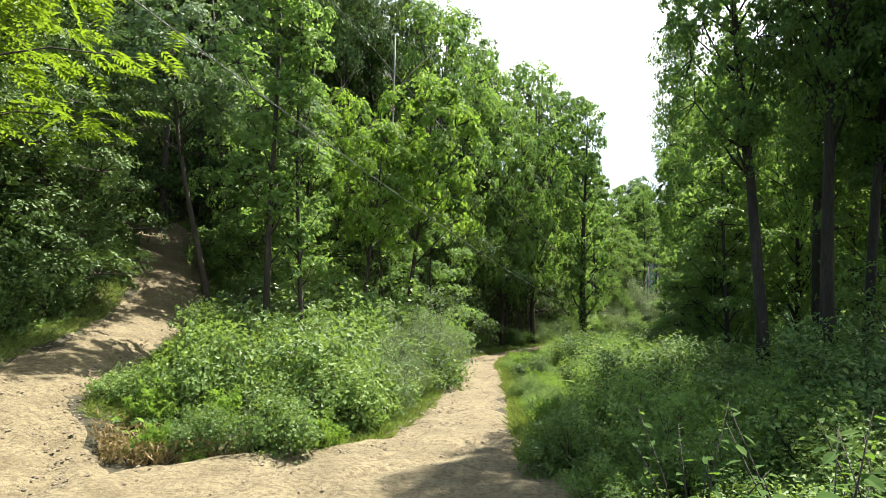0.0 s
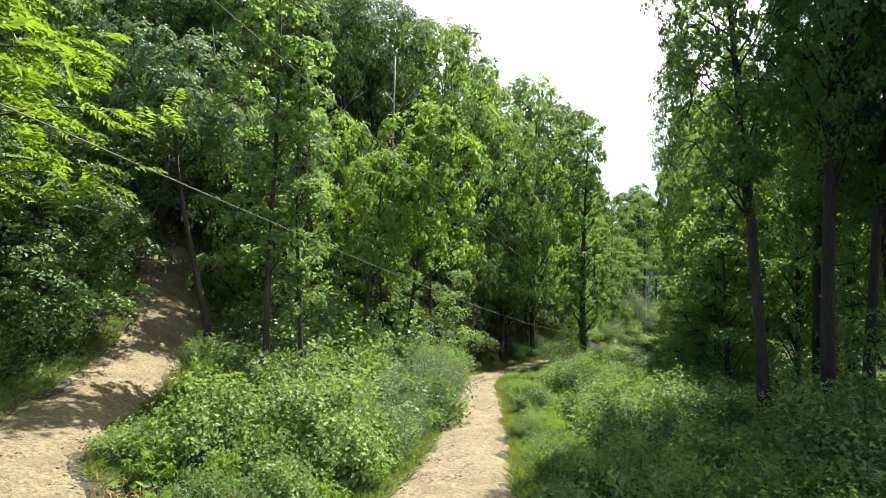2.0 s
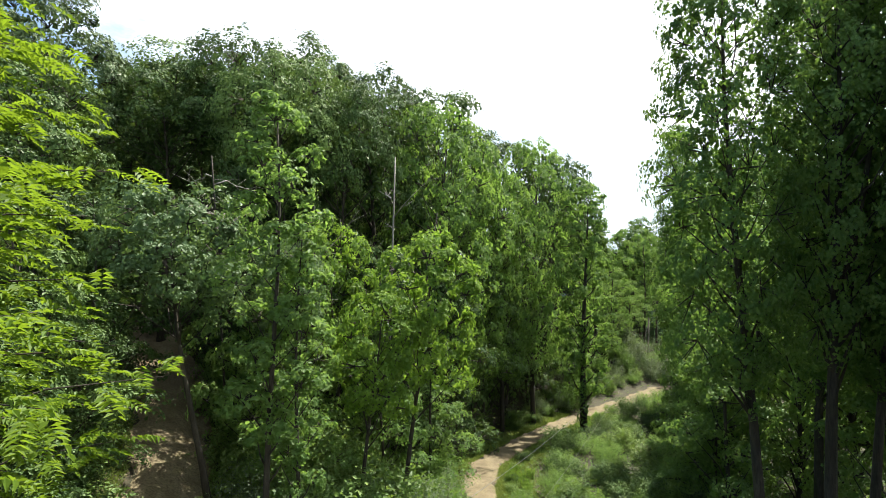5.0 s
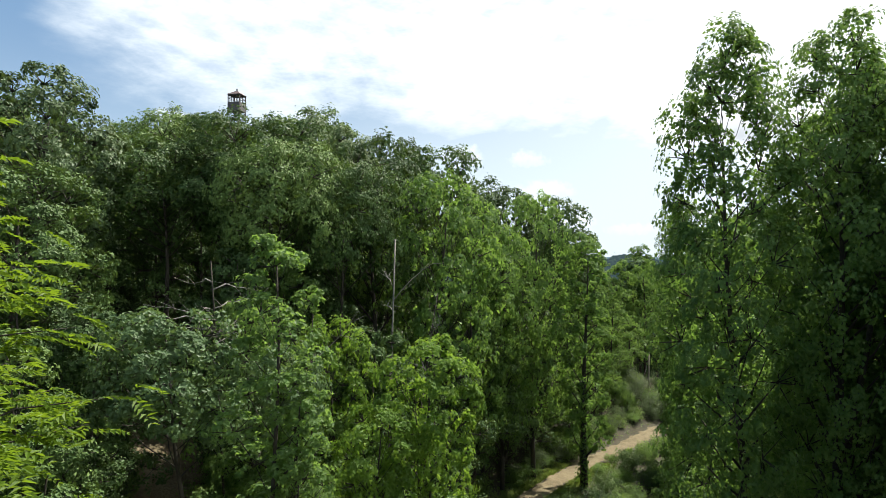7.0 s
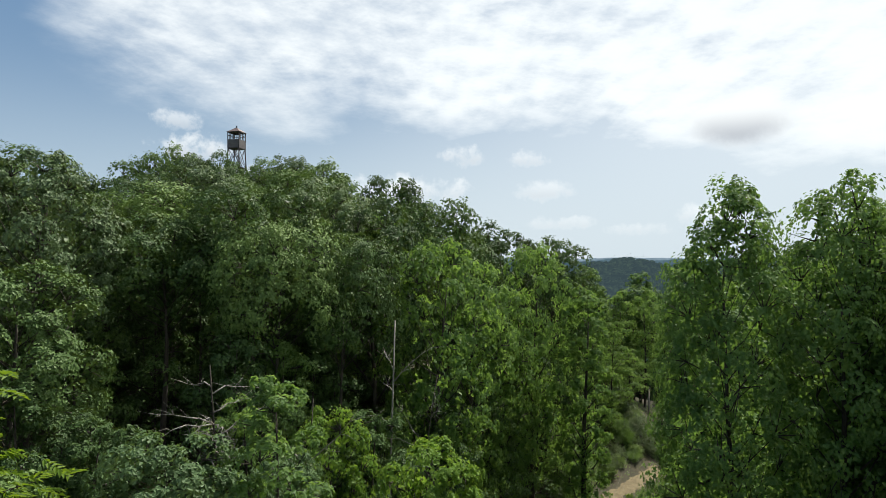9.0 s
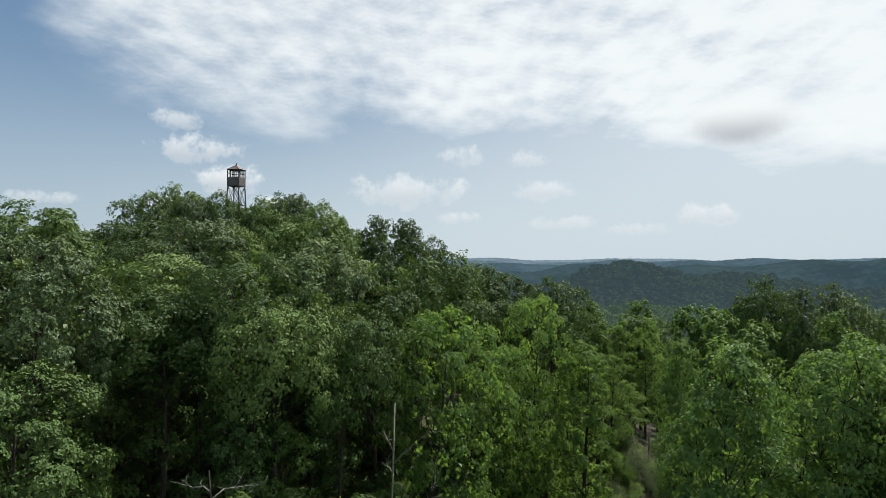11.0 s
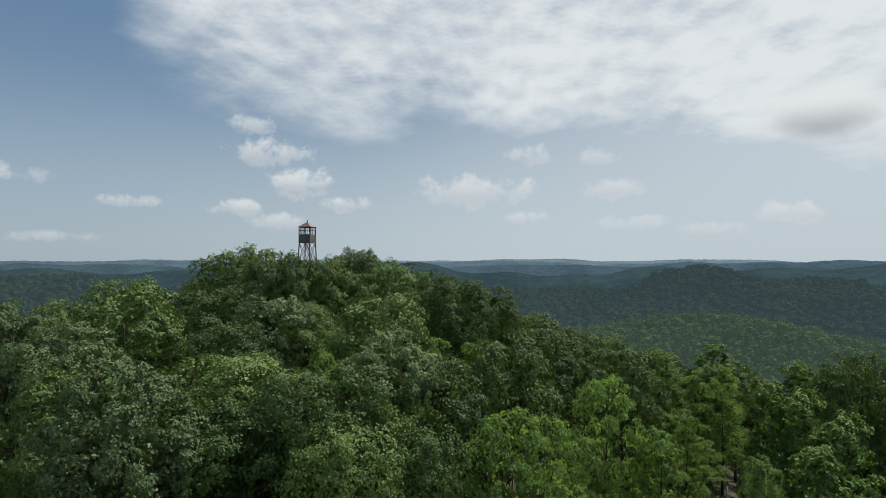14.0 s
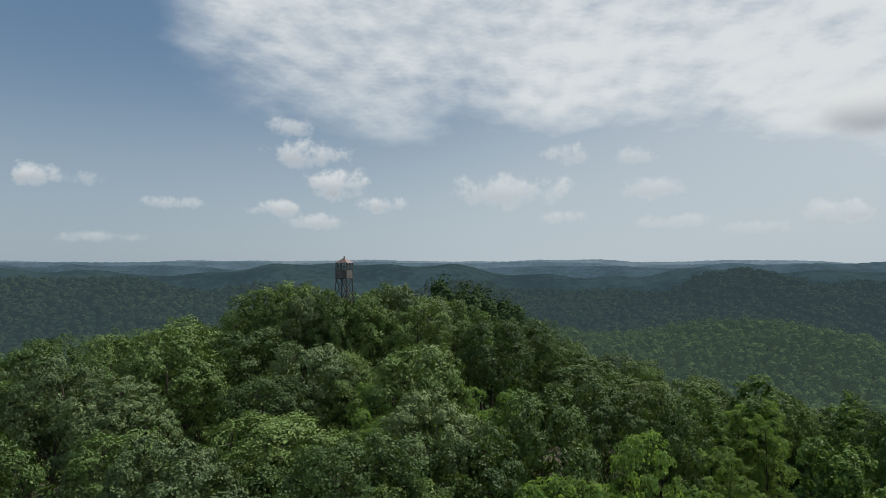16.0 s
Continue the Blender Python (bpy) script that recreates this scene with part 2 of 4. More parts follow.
ROAD = ((-2.6, -30), (-2.6, 4), (-2.5, 8.6), (-2.0, 10.1), (-0.7, 11.1), (0.2, 12.4), (0.8, 17.3), (1.4, 26), (1.95, 35), (2.6, 40), (6.6, 48.2), (9.2, 52.5), (13.6, 59), (23.8, 71.2), (32, 79), (50, 89))
TRACK = ((-4.2, 5.5), (-6.4, 9), (-7.6, 11), (-8.4, 13), (-8.8, 16), (-9.4, 19.5), (-10.2, 23.5), (-11.9, 28), (-14.2, 33), (-17.5, 36.5))


def road_x(y):
    return np.interp(y, [p[1] for p in ROAD], [p[0] for p in ROAD])


def ground(x, y):
    """Height of the land."""
    x, y = np.asarray(x, float), np.asarray(y, float)
    base = np.interp(y, (-40, 9, 13, 17.3, 26, 34, 39, 51, 66, 110), (0.3, 0, -0.2, -0.6, -1.2, -2.3, -2.7, -3.5, -4.2, -4.5))
    hill = 16.5 * np.exp(-0.5 * (((x + 26) / 32) ** 2 + ((y - 75) / 33) ** 2))
    near = base + hill * smooth(1.4, 17.5, road_x(np.clip(y, -30, 86)) - x)
    near = near - 0.13 * np.clip(x - 24, 0, 60) * smooth(30, 60, y)
    near = near + 0.12 * np.sin(x * 0.9 + 1.3) * np.sin(y * 0.7) * smooth(3, 8, abs(x - road_x(y)))
    far = -50 - 22 * smooth(230, 480, np.hypot(x, y)) + 7 * np.sin(x * 0.011 + 0.6) * np.sin(y * 0.009 + 1.0) + 5 * np.sin(x * 0.027 + y * 0.013)
    far = far + sum((a * np.exp(-0.5 * (((x - cx) / sx) ** 2 + ((y - cy) / sy) ** 2))) ** 5 for cx, cy, a, sx, sy in HILLS) ** 0.2
    r = np.hypot(x + 10, (y - 45))
    t = smooth(75, 230, r)
    return near * (1 - t) + far * t


# far hills: centre, height, spread
HILLS = ((-32, 250, 62, 46, 58), (274, 962, 84, 110, 170), (440, 959, 72, 120, 170), (190, 620, 38, 120, 90), (330, 560, 22, 110, 90), (-700, 800, 84, 190, 170),
         (-430, 900, 66, 120, 150), (-110, 893, 70, 120, 130), (63, 1198, 56, 160, 110), (620, 800, 50, 160, 140), (-330, 640, 26, 130, 100), (60, 640, 22, 90, 80))


def path_gap(x, y, line):
    """How far a place lies from a line of points."""
    x, y = np.asarray(x, float), np.asarray(y, float)
    best = np.full(x.shape, 1e9)
    for (ax, ay), (bx, by) in zip(line[:-1], line[1:]):
        dx, dy = bx - ax, by - ay
        t = np.clip(((x - ax) * dx + (y - ay) * dy) / (dx * dx + dy * dy), 0, 1)
        best = np.minimum(best, np.hypot(x - ax - t * dx, y - ay - t * dy))
    return best


def mesh_object(name, verts, faces, mat, parent=None, smooth_shade=False):
    me = bpy.data.meshes.new(name)
    me.from_pydata(verts if isinstance(verts, list) else verts.tolist(), [], faces if isinstance(faces, list) else faces.tolist())
    me.materials.append(mat)
    if smooth_shade:
        me.polygons.foreach_set("use_smooth", [True] * len(me.polygons))
    ob = new(name, me)
    ob.parent = parent
    return ob


def part(name, bm, mat, parent, label=""):
    me = bpy.data.meshes.new(name)
    bm.to_mesh(me)
    bm.free()
    me.materials.append(mat)
    ob = new(name, me)
    ob.parent = parent
    return tagged(ob, label)


def grid_faces(nx, ny):
    i = np.arange(nx - 1)[:, None] * ny + np.arange(ny - 1)[None, :]
    return np.stack([i, i + ny, i + ny + 1, i + 1], -1).reshape(-1, 4)


def stretch_axis(mid, fine, half, reach, grow=1.13):
    a = list(np.arange(-half, half + 1e-6, fine))
    step = fine
    while a[-1] < reach:
        step *= grow
        a.append(a[-1] + step)
        a.insert(0, a[0] - step)
    return np.array(a) + mid


gx, gy = stretch_axis(-3, 0.7, 32, 4400), stretch_axis(32, 0.7, 40, 4400)
X, Y = np.meshgrid(gx, gy, indexing="ij")
Z = ground(X, Y) - 9 * smooth(160, 320, np.hypot(X, Y))     # the far floor lies hidden under its woods
tagged(mesh_object("ground", np.stack([X, Y, Z], -1).reshape(-1, 3), grid_faces(len(gx), len(gy)), SOIL, None, True),
       "brown and green forest floor under the trees", "ground", kind="structure")


def road_sheet(name, line, half, x0, x1, y0, y1, label, other=None):
    """Bare dirt laid over the land along a line, with a ragged edge and two wheel ruts."""
    step = 0.2
    ax, ay = np.arange(x0, x1, step), np.arange(y0, y1, step)
    X, Y = np.meshgrid(ax, ay, indexing="ij")
    gap = path_gap(X, Y, line)
    wob = 0.16 * np.sin(X * 1.7 + Y * 0.9) * np.sin(Y * 1.3 - X * 0.6) + 0.1 * np.sin(X * 4.1 + Y * 3.3)
    lim = half(X, Y) + wob
    rut = 0.05 * np.exp(-((gap - 0.75) / 0.22) ** 2)
    lump = 0.035 * np.sin(X * 5.1 + 2 * np.sin(Y * 2.2)) * np.sin(Y * 4.3) + 0.03 * np.sin(X * 2.3 - Y * 1.1) * np.sin(Y * 1.9 + X)
    Z = ground(X, Y) + 0.11 - rut + lump - 0.2 * smooth(-0.5, 0.2, gap - lim)
    keep = gap < lim
    if other is not None:
        keep &= ~other(X, Y)
    f = grid_faces(len(ax), len(ay))
    f = f[keep.reshape(-1)[f].any(1)]
    used = np.unique(f)
    renum = np.zeros(X.size, int)
    renum[used] = np.arange(len(used))
    v = np.stack([X, Y, Z], -1).reshape(-1, 3)[used]
    return tagged(mesh_object(name, v, renum[f], DIRT, None, True), label, "dirt road", kind="structure")


def main_half(x, y):
    return np.interp(y, (-30, 2, 8.6, 10.1, 11.1, 12.4, 14, 18, 26, 40, 90), (3.6, 3.6, 3.7, 3.0, 1.8, 1.4, 1.25, 1.18, 1.12, 1.15, 1.2))


def track_half(x, y):
    return np.interp(y, (0, 6, 9, 11, 13, 16, 20, 23.5, 33, 60), (2.4, 2.3, 1.8, 1.4, 1.2, 1.1, 1.2, 1.5, 1.9, 1.9))


def on_main(x, y):
    return path_gap(x, y, ROAD) < main_half(x, y) - 0.5


road_sheet("road", ROAD, main_half, -6, 42, -30, 88, "pale sandy dirt road with wheel ruts and stones")
road_sheet("hill_track", TRACK, track_half, -30, 2, 0, 50, "stony bare dirt track climbing the wooded hill", on_main)

# ---------------------------------------------------------------- plants
OWN = {}                         # heights of the model trees
rng = np.random.default_rng(7)


def unit(v):
    return v / np.maximum(np.linalg.norm(v, axis=-1, keepdims=True), 1e-9)


def leaf_quads(c, n, size, slim=0.62, droop=0.0, r=rng, along=None):
    """One folded diamond a leaf: centres, facing, lengths."""
    k = len(c)
    a = unit(np.cross(n, r.normal(size=(k, 3)))) if along is None else unit(along - n * (along * n).sum(1, keepdims=True))
    b = np.cross(n, a)
    s = np.asarray(size).reshape(-1, 1) * np.ones((k, 1))
    w = s * slim * 0.5
    v = np.stack([c - a * s * 0.5, c + b * w + n * s * 0.07 - a * s * 0.08, c + a * s * 0.5 - n * s * (0.12 + droop), c - b * w + n * s * 0.07 - a * s * 0.08], 1)
    return v.reshape(-1, 3)


def leaf_object(name, v, mat, parent):
    f = np.arange(len(v)).reshape(-1, 4)
    return mesh_object(name, v, f, mat, parent)


def tube(pts, radii, sides=6):
    """A tapered limb through points."""
    v, f = [], []
    pts = [np.array(p, float) for p in pts]
    for i, (p, r) in enumerate(zip(pts, radii)):
        d = unit((pts[min(i + 1, len(pts) - 1)] - pts[max(i - 1, 0)])[None])[0]
        u = unit(np.cross(d, (0.3, 0.9, 0.15) if abs(d[2]) > 0.7 else (0, 0, 1))[None])[0]
        w = np.cross(d, u)
        for k in range(sides):
            t = 2 * math.pi * k / sides
            v.append(p + r * (math.cos(t) * u + math.sin(t) * w))
    for i in range(len(pts) - 1):
        for k in range(sides):
            j = (k + 1) % sides
            f.append((i * sides + k, i * sides + j, (i + 1) * sides + j, (i + 1) * sides + k))
    f.append(tuple(range((len(pts) - 1) * sides, len(pts) * sides)))
    f.append(tuple(range(sides - 1, -1, -1)))
    return v, f


def merged(tubes):
    v, f = [], []
    for tv, tf in tubes:
        f += [tuple(i + len(v) for i in q) for q in tf]
        v += [tuple(p) for p in tv]
    return v, f


def trunk_line(h, r0, lean=(0, 0), wig=0.15, r=rng, n=7):
    pts, rad = [], []
    ph = r.uniform(0, 6, 2)
    for i in range(n):
        t = i / (n - 1)
        pts.append((lean[0] * t + wig * math.sin(3 * t + ph[0]) * t, lean[1] * t + wig * math.sin(2.6 * t + ph[1]) * t, h * t - 0.3 * (i == 0)))
        rad.append(r0 * (1.25 if i == 0 else 1) * (1 - 0.88 * t) + 0.01)
    return pts, rad


def at_height(pts, z):
    zs = [p[2] for p in pts]
    return np.array([np.interp(z, zs, [p[0] for p in pts]), np.interp(z, zs, [p[1] for p in pts]), z])


def make_tree(name, label, mat, h, bare, R, shape, lobes, clumps, leaves, leaf, r0=0.22, lobe=0.36, lean=(0, 0), slim=0.62,
              flat=0.75, seed=1, ivy=0, dome=False, low=-0.55, wild=0.3, inner=0, cone=0.0, category="tree", fork=False, tuft=0.34, full=2.0):
    """A broadleaf tree: trunk with limbs, and a crown of lobes, each a heap of leaf clumps. shape: radius over the crown's height, 0 to 1."""
    r = np.random.default_rng(seed)
    root = new(name)
    tagged(root, label, category, name.replace("_", " ") + "s in the woods")
    line, rad = trunk_line(h * (0.8 if dome else 0.94), r0, lean, 0.03 * h, r)
    tubes = [tube(line, rad, 7)]
    if fork:
        z0 = h * 0.38
        p = at_height(line, z0)
        q = p + np.array((h * 0.1, -h * 0.03, h * 0.42))
        tubes.append(tube([p, p * 0.6 + q * 0.4 + np.array((0.25, 0, 0)), q], [r0 * 0.62, r0 * 0.4, 0.03], 6))
    lv, z_lo = [], bare * h
    tops = []
    for i in range(lobes):
        u = (i + r.uniform(0.2, 0.8)) / lobes
        prof = np.interp(u, [s[0] for s in shape], [s[1] for s in shape])
        ang = i * 2.4 + r.uniform(-0.5, 0.5)
        rr = R * prof * r.uniform(0.45, 0.78)
        z = z_lo + (h - z_lo) * u
        size = R * lobe * r.uniform(0.8, 1.2) * (0.55 + 0.45 * prof)
        axis = at_height(line, min(z, h * 0.93))
        c = axis + np.array((math.cos(ang) * rr, math.sin(ang) * rr, 0))
        c[2] = min(z, h - size * 0.6)
        way = np.array((0, 0, 0.4))
        if dome:
            zd = low + (0.96 - low) * (i + 0.5) / lobes
            hor, rz = math.sqrt(max(0.0, 1 - abs(zd) ** (full if zd < 0 else 2.3))), (h - z_lo) / 2
            hor *= 1 - cone * max(0.0, zd)
            way = np.array((math.cos(ang) * hor, math.sin(ang) * hor, zd))
            out = r.uniform(1 - wild, 1 + 0.7 * wild)
            c = at_height(line, min(h * 0.93, h - rz)) + way * np.array((R, R, rz)) * 0.68 * np.array((out, out, (1 + (out - 1) * min(1.0, R / rz) ** 2) * (1.0 if rz < 1.6 * R else 1.18)))
            size = R * lobe * r.uniform(0.7, 1.25)
            rr = R * 0.6
        z_from = max(z_lo * 0.75, c[2] - rr * r.uniform(0.6, 1.0) - 0.4)
        p = at_height(line, z_from)
        mid = p * 0.5 + c * 0.5 + np.array((0, 0, -0.08 * rr)) + r.normal(size=3) * 0.06 * rr
        base_r = np.interp(z_from, [q[2] for q in line], rad) * 0.42
        tubes.append(tube([p, mid, c], [base_r, base_r * 0.6, 0.012], 5))
        tops.append((c, size))
        # clumps over the lobe's surface, each a small dome of overlapping leaves
        d = unit(r.normal(size=(clumps, 3)) + np.array((0, 0, 0.5)) + 0.9 * way)
        cc = c + d * size * r.uniform(0.62, 1.02, (clumps, 1)) * np.array((1, 1, flat))
        for k in range(0, clumps, 3):
            tubes.append(tube([c, cc[k]], [0.018 + 0.004 * R, 0.006], 3))
        per = max(3, int(leaves / lobes / clumps))
        ce, dd = np.repeat(cc, per, 0), np.repeat(d, per, 0)
        cr = np.repeat(size * tuft * r.uniform(0.65, 1.35, (clumps, 1)), per, 0)
        e = unit(r.normal(size=ce.shape) + 0.8 * dd + np.array((0, 0, 0.4)))
        pos = ce + e * cr * r.uniform(0.55, 1.1, (len(ce), 1)) * np.array((1, 1, 0.8))
        n = unit(e * 0.8 + dd * 0.5 + way * 0.35 + np.array((0, 0, 0.12)) + r.normal(size=ce.shape) * 0.3)
        lv.append(leaf_quads(pos, n, leaf * r.uniform(0.6, 1.35, len(ce)), slim, 0.03, r))
    # leaves inside the crown, which close it against the light
    k = len(tops) * inner + 1
    pick = r.integers(0, len(tops), k)
    cen, rad_in = np.array([tops[i][0] for i in pick]), np.array([tops[i][1] for i in pick])
    p = cen + unit(r.normal(size=(k, 3))) * (rad_in * r.uniform(0.05, 0.6, k))[:, None]
    core = at_height(line, (z_lo + h) / 2)
    p = np.where((r.uniform(size=k) < 0.35)[:, None], core + (p - core) * 0.5, p)
    lv.append(leaf_quads(p, unit(r.normal(size=(k, 3)) + (0, 0, 0.6)), leaf * 1.7 * r.uniform(0.8, 1.2, k), 0.9, 0.05, r))
    if ivy:
        zz = r.uniform(0.2, z_lo + 0.35 * (h - z_lo), ivy)
        th = r.uniform(0, 2 * math.pi, ivy)
        out = r0 * 1.1 + abs(r.normal(size=ivy)) * 0.28 * (0.5 + 0.5 * np.sin(zz * 2.1))
        ax = np.stack([np.interp(zz, [q[2] for q in line], [q[0] for q in line]), np.interp(zz, [q[2] for q in line], [q[1] for q in line]), zz], 1)
        d = np.stack([np.cos(th), np.sin(th), np.zeros(ivy)], 1)
        lv.append(leaf_quads(ax + d * out[:, None], unit(d + r.normal(size=d.shape) * 0.4 + (0, 0, 0.4)), leaf * r.uniform(0.6, 1.1, ivy), 0.8, 0.1, r))
    v, f = merged(tubes)
    mesh_object("trunk", v, f, BARK, root, True)
    lv = np.concatenate(lv)
    leaf_object("crown", lv, mat, root)
    OWN[root.name] = float(np.percentile(lv[:, 2], 99.9))
    return root


def put_copy(ob, x, y, turn=0.0, size=1.0, tall=1.0, sink=0.05, z=None):
    zz = float(ground(x, y)) - sink if z is None else z
    k = ob.scale                     # copy_thing brings in the model's own scale
    return copy_thing(ob, Matrix.Translation((x, y, zz)) @ Matrix.Rotation(turn, 4, "Z") @ Matrix.Diagonal((size / k.x, size / k.y, size * tall / k.z, 1)))


def first_top(ob, x, y, top, size=1.0, turn=0.3):
    """The model tree itself, with its top at a given height."""
    set_first(ob, x, y, turn, size, (top - float(ground(x, y))) / (OWN[ob.name] * size))


def set_first(ob, x, y, turn=0.0, size=1.0, tall=1.0, sink=0.05):
    ob.matrix_basis = Matrix.Translation((x, y, float(ground(x, y)) - sink)) @ Matrix.Rotation(turn, 4, "Z") @ Matrix.Diagonal((size, size, size * tall, 1))


ROUND = ((0, 0.75), (0.25, 1.0), (0.6, 0.92), (0.85, 0.6), (1, 0.25))
TALL = ((0, 0.5), (0.25, 0.92), (0.6, 1.0), (0.85, 0.75), (1, 0.35))
SPIRE = ((0, 0.75), (0.3, 1.0), (0.65, 0.9), (0.88, 0.6), (1, 0.25))
LAYER = ((0, 1.0), (0.4, 0.95), (0.75, 0.7), (1, 0.3))

oak_a = make_tree("oak_tree", "broad dark green oak on the wooded hillside", OAK, 18, 0.34, 4.6, ROUND, 24, 16, 9600, 0.24, 0.26, 0.34, slim=0.75, seed=11, dome=True, inner=30, wild=0.2)
oak_b = make_tree("oak_tree", "broad dark green oak with an uneven crown", OAK, 18, 0.30, 4.3, TALL, 22, 17, 9600, 0.24, 0.24, 0.36, slim=0.75, seed=12, dome=True, inner=30, wild=0.24)
oak_c = make_tree("hickory_tree", "grey-green broadleaf tree with a rounded crown", GREYOAK, 18, 0.36, 4.8, ROUND, 32, 13, 9800, 0.23, 0.26, 0.27, slim=0.75, seed=13, dome=True, inner=26, wild=0.15)
oak_m = make_tree("hickory_tree", "grey-green broadleaf tree at the foot of the hill", GREYOAK, 18, 0.32, 4.4, ROUND, 32, 17, 15500, 0.185, 0.26, 0.29, slim=0.72, seed=15, dome=True, inner=22, wild=0.22)
oak_n = make_tree("oak_tree", "leafy green oak at the forest edge", OAK, 18, 0.28, 4.3, ROUND, 26, 20, 15500, 0.185, 0.26, 0.35, slim=0.72, seed=14, dome=True, inner=24)
oak_h = make_tree("oak_tree", "tall oak with a bare trunk under a high crown", OAK, 18, 0.55, 4.4, ROUND, 22, 18, 13500, 0.19, 0.24, 0.36, slim=0.72, seed=16, dome=True, inner=30, wild=0.2)
pop_a = make_tree("poplar_tree", "tall fresh green poplar beside the road", POPLAR, 23, 0.3, 2.6, SPIRE, 58, 17, 27000, 0.135, 0.27, 0.42, slim=0.8, seed=21, dome=True, inner=18, low=-0.98, wild=0.22, cone=0.1, flat=1.0, full=2.2, fork=True)
pop_b = make_tree("poplar_tree", "tall fresh green poplar with a pointed top", POPLAR, 23, 0.24, 2.3, SPIRE, 56, 17, 26000, 0.135, 0.21, 0.44, lean=(-1.0, 0), slim=0.8, seed=22, dome=True, inner=20, low=-0.98, wild=0.22, cone=0.2, flat=1.0, full=2.8)
pop_c = make_tree("poplar_tree", "slender green poplar in the woods", POPLARWOOD, 20, 0.2, 3.0, TALL, 26, 10, 7200, 0.26, 0.2, 0.36, slim=0.8, seed=23, dome=True, inner=18, low=-0.8, wild=0.24, cone=0.5, flat=1.0)
edge_tree = make_tree("edge_tree", "bright green tree leafy down to the roadside", EDGE, 17, 0.1, 4.2, ROUND, 44, 12, 14500, 0.19, 0.2, 0.28, slim=0.72, seed=27, dome=True, low=-0.95, wild=0.24, inner=14)
first_top(oak_a, -10.8, 54, 27.4, 1.05)
first_top(oak_b, -4.6, 43, 23.6, 1.0)
first_top(edge_tree, -0.3, 41, 20.5, 1.05)
first_top(oak_n, -18.5, 27, 19.0, 0.85)
first_top(oak_m, -21, 32.5, 24.6, 1.05)
first_top(oak_h, -11.4, 39, 23.8, 1.05)
first_top(oak_c, -21, 54, 27.2, 1.05)
first_top(pop_a, 10.6, 17.5, 21.4, 0.75)
first_top(pop_b, 8.95, 17.6, 21.2, 0.8, 0.0)
first_top(pop_c, 22.8, 59, 19.5, 1.0)
TREES = [(-18.5, 27), (-21, 32.5), (-10.8, 54), (-0.9, 41), (-4.6, 43), (-11.4, 39), (10.6, 17.5), (8.95, 17.6), (20.5, 59)]


def plant(ob, x, y, top, size=1.0):
    """A copy with its top at a given height."""
    own = OWN[ob.name]
    tall = (top - float(ground(x, y))) / (own * size)
    put_copy(ob, x, y, float(rng.uniform(0, 6.28)), size, tall)
    TREES.append((x, y))


for ob, x, y, top, size in (
        (oak_n, -22.4, 49, 25.2, 1.0), (oak_a, -33.5, 53, 28.5, 1.1), (oak_m, -8.5, 46, 25.0, 1.05),
        (oak_h, -9.4, 35.2, 21.5, 0.85), (oak_h, -6.3, 37.5, 20.8, 0.8), (oak_h, -18, 42.5, 23.9, 1.1), (edge_tree, 7.6, 53.5, 20.6, 0.95), (edge_tree, 2.2, 46.5, 19.0, 0.9), (edge_tree, 4.6, 49.6, 17, 0.8),
        (oak_m, -32, 43.5, 25.6, 1.05), (oak_a, -0.8, 51.5, 24.3, 1.05), (oak_b, -39, 64, 28.6, 1.1),
        (oak_b, 4.4, 83, 23.5, 1.1), (oak_a, 11.5, 67, 21.8, 1.0), (oak_b, 5.2, 63, 23.2, 1.0), (oak_h, -16.2, 36.5, 22.0, 0.95),
        (oak_a, -30.4, 72, 32.2, 0.85), (oak_b, -20.6, 71.5, 30.9, 0.85), (oak_b, -24.2, 69.6, 31.4, 0.72), (oak_c, -27.6, 69.0, 30.6, 0.75), (oak_a, -24.0, 81, 30.8, 0.85), (oak_b, -14.2, 72.5, 30.6, 0.95), (oak_a, -5.6, 69, 28.6, 1.0), (oak_a, -34.5, 73.5, 31.4, 0.95), (oak_c, -18.6, 76, 31.9, 0.85), (oak_a, -30, 77, 31.8, 0.85),
        (oak_a, -20.5, 80, 31.6, 0.85), (oak_n, -27, 37, 23.6, 1.0), (oak_n, -25, 25, 19, 1.0), (oak_n, -15.2, 25.6, 13.0, 0.5)):
    plant(ob, x, y, top, size)
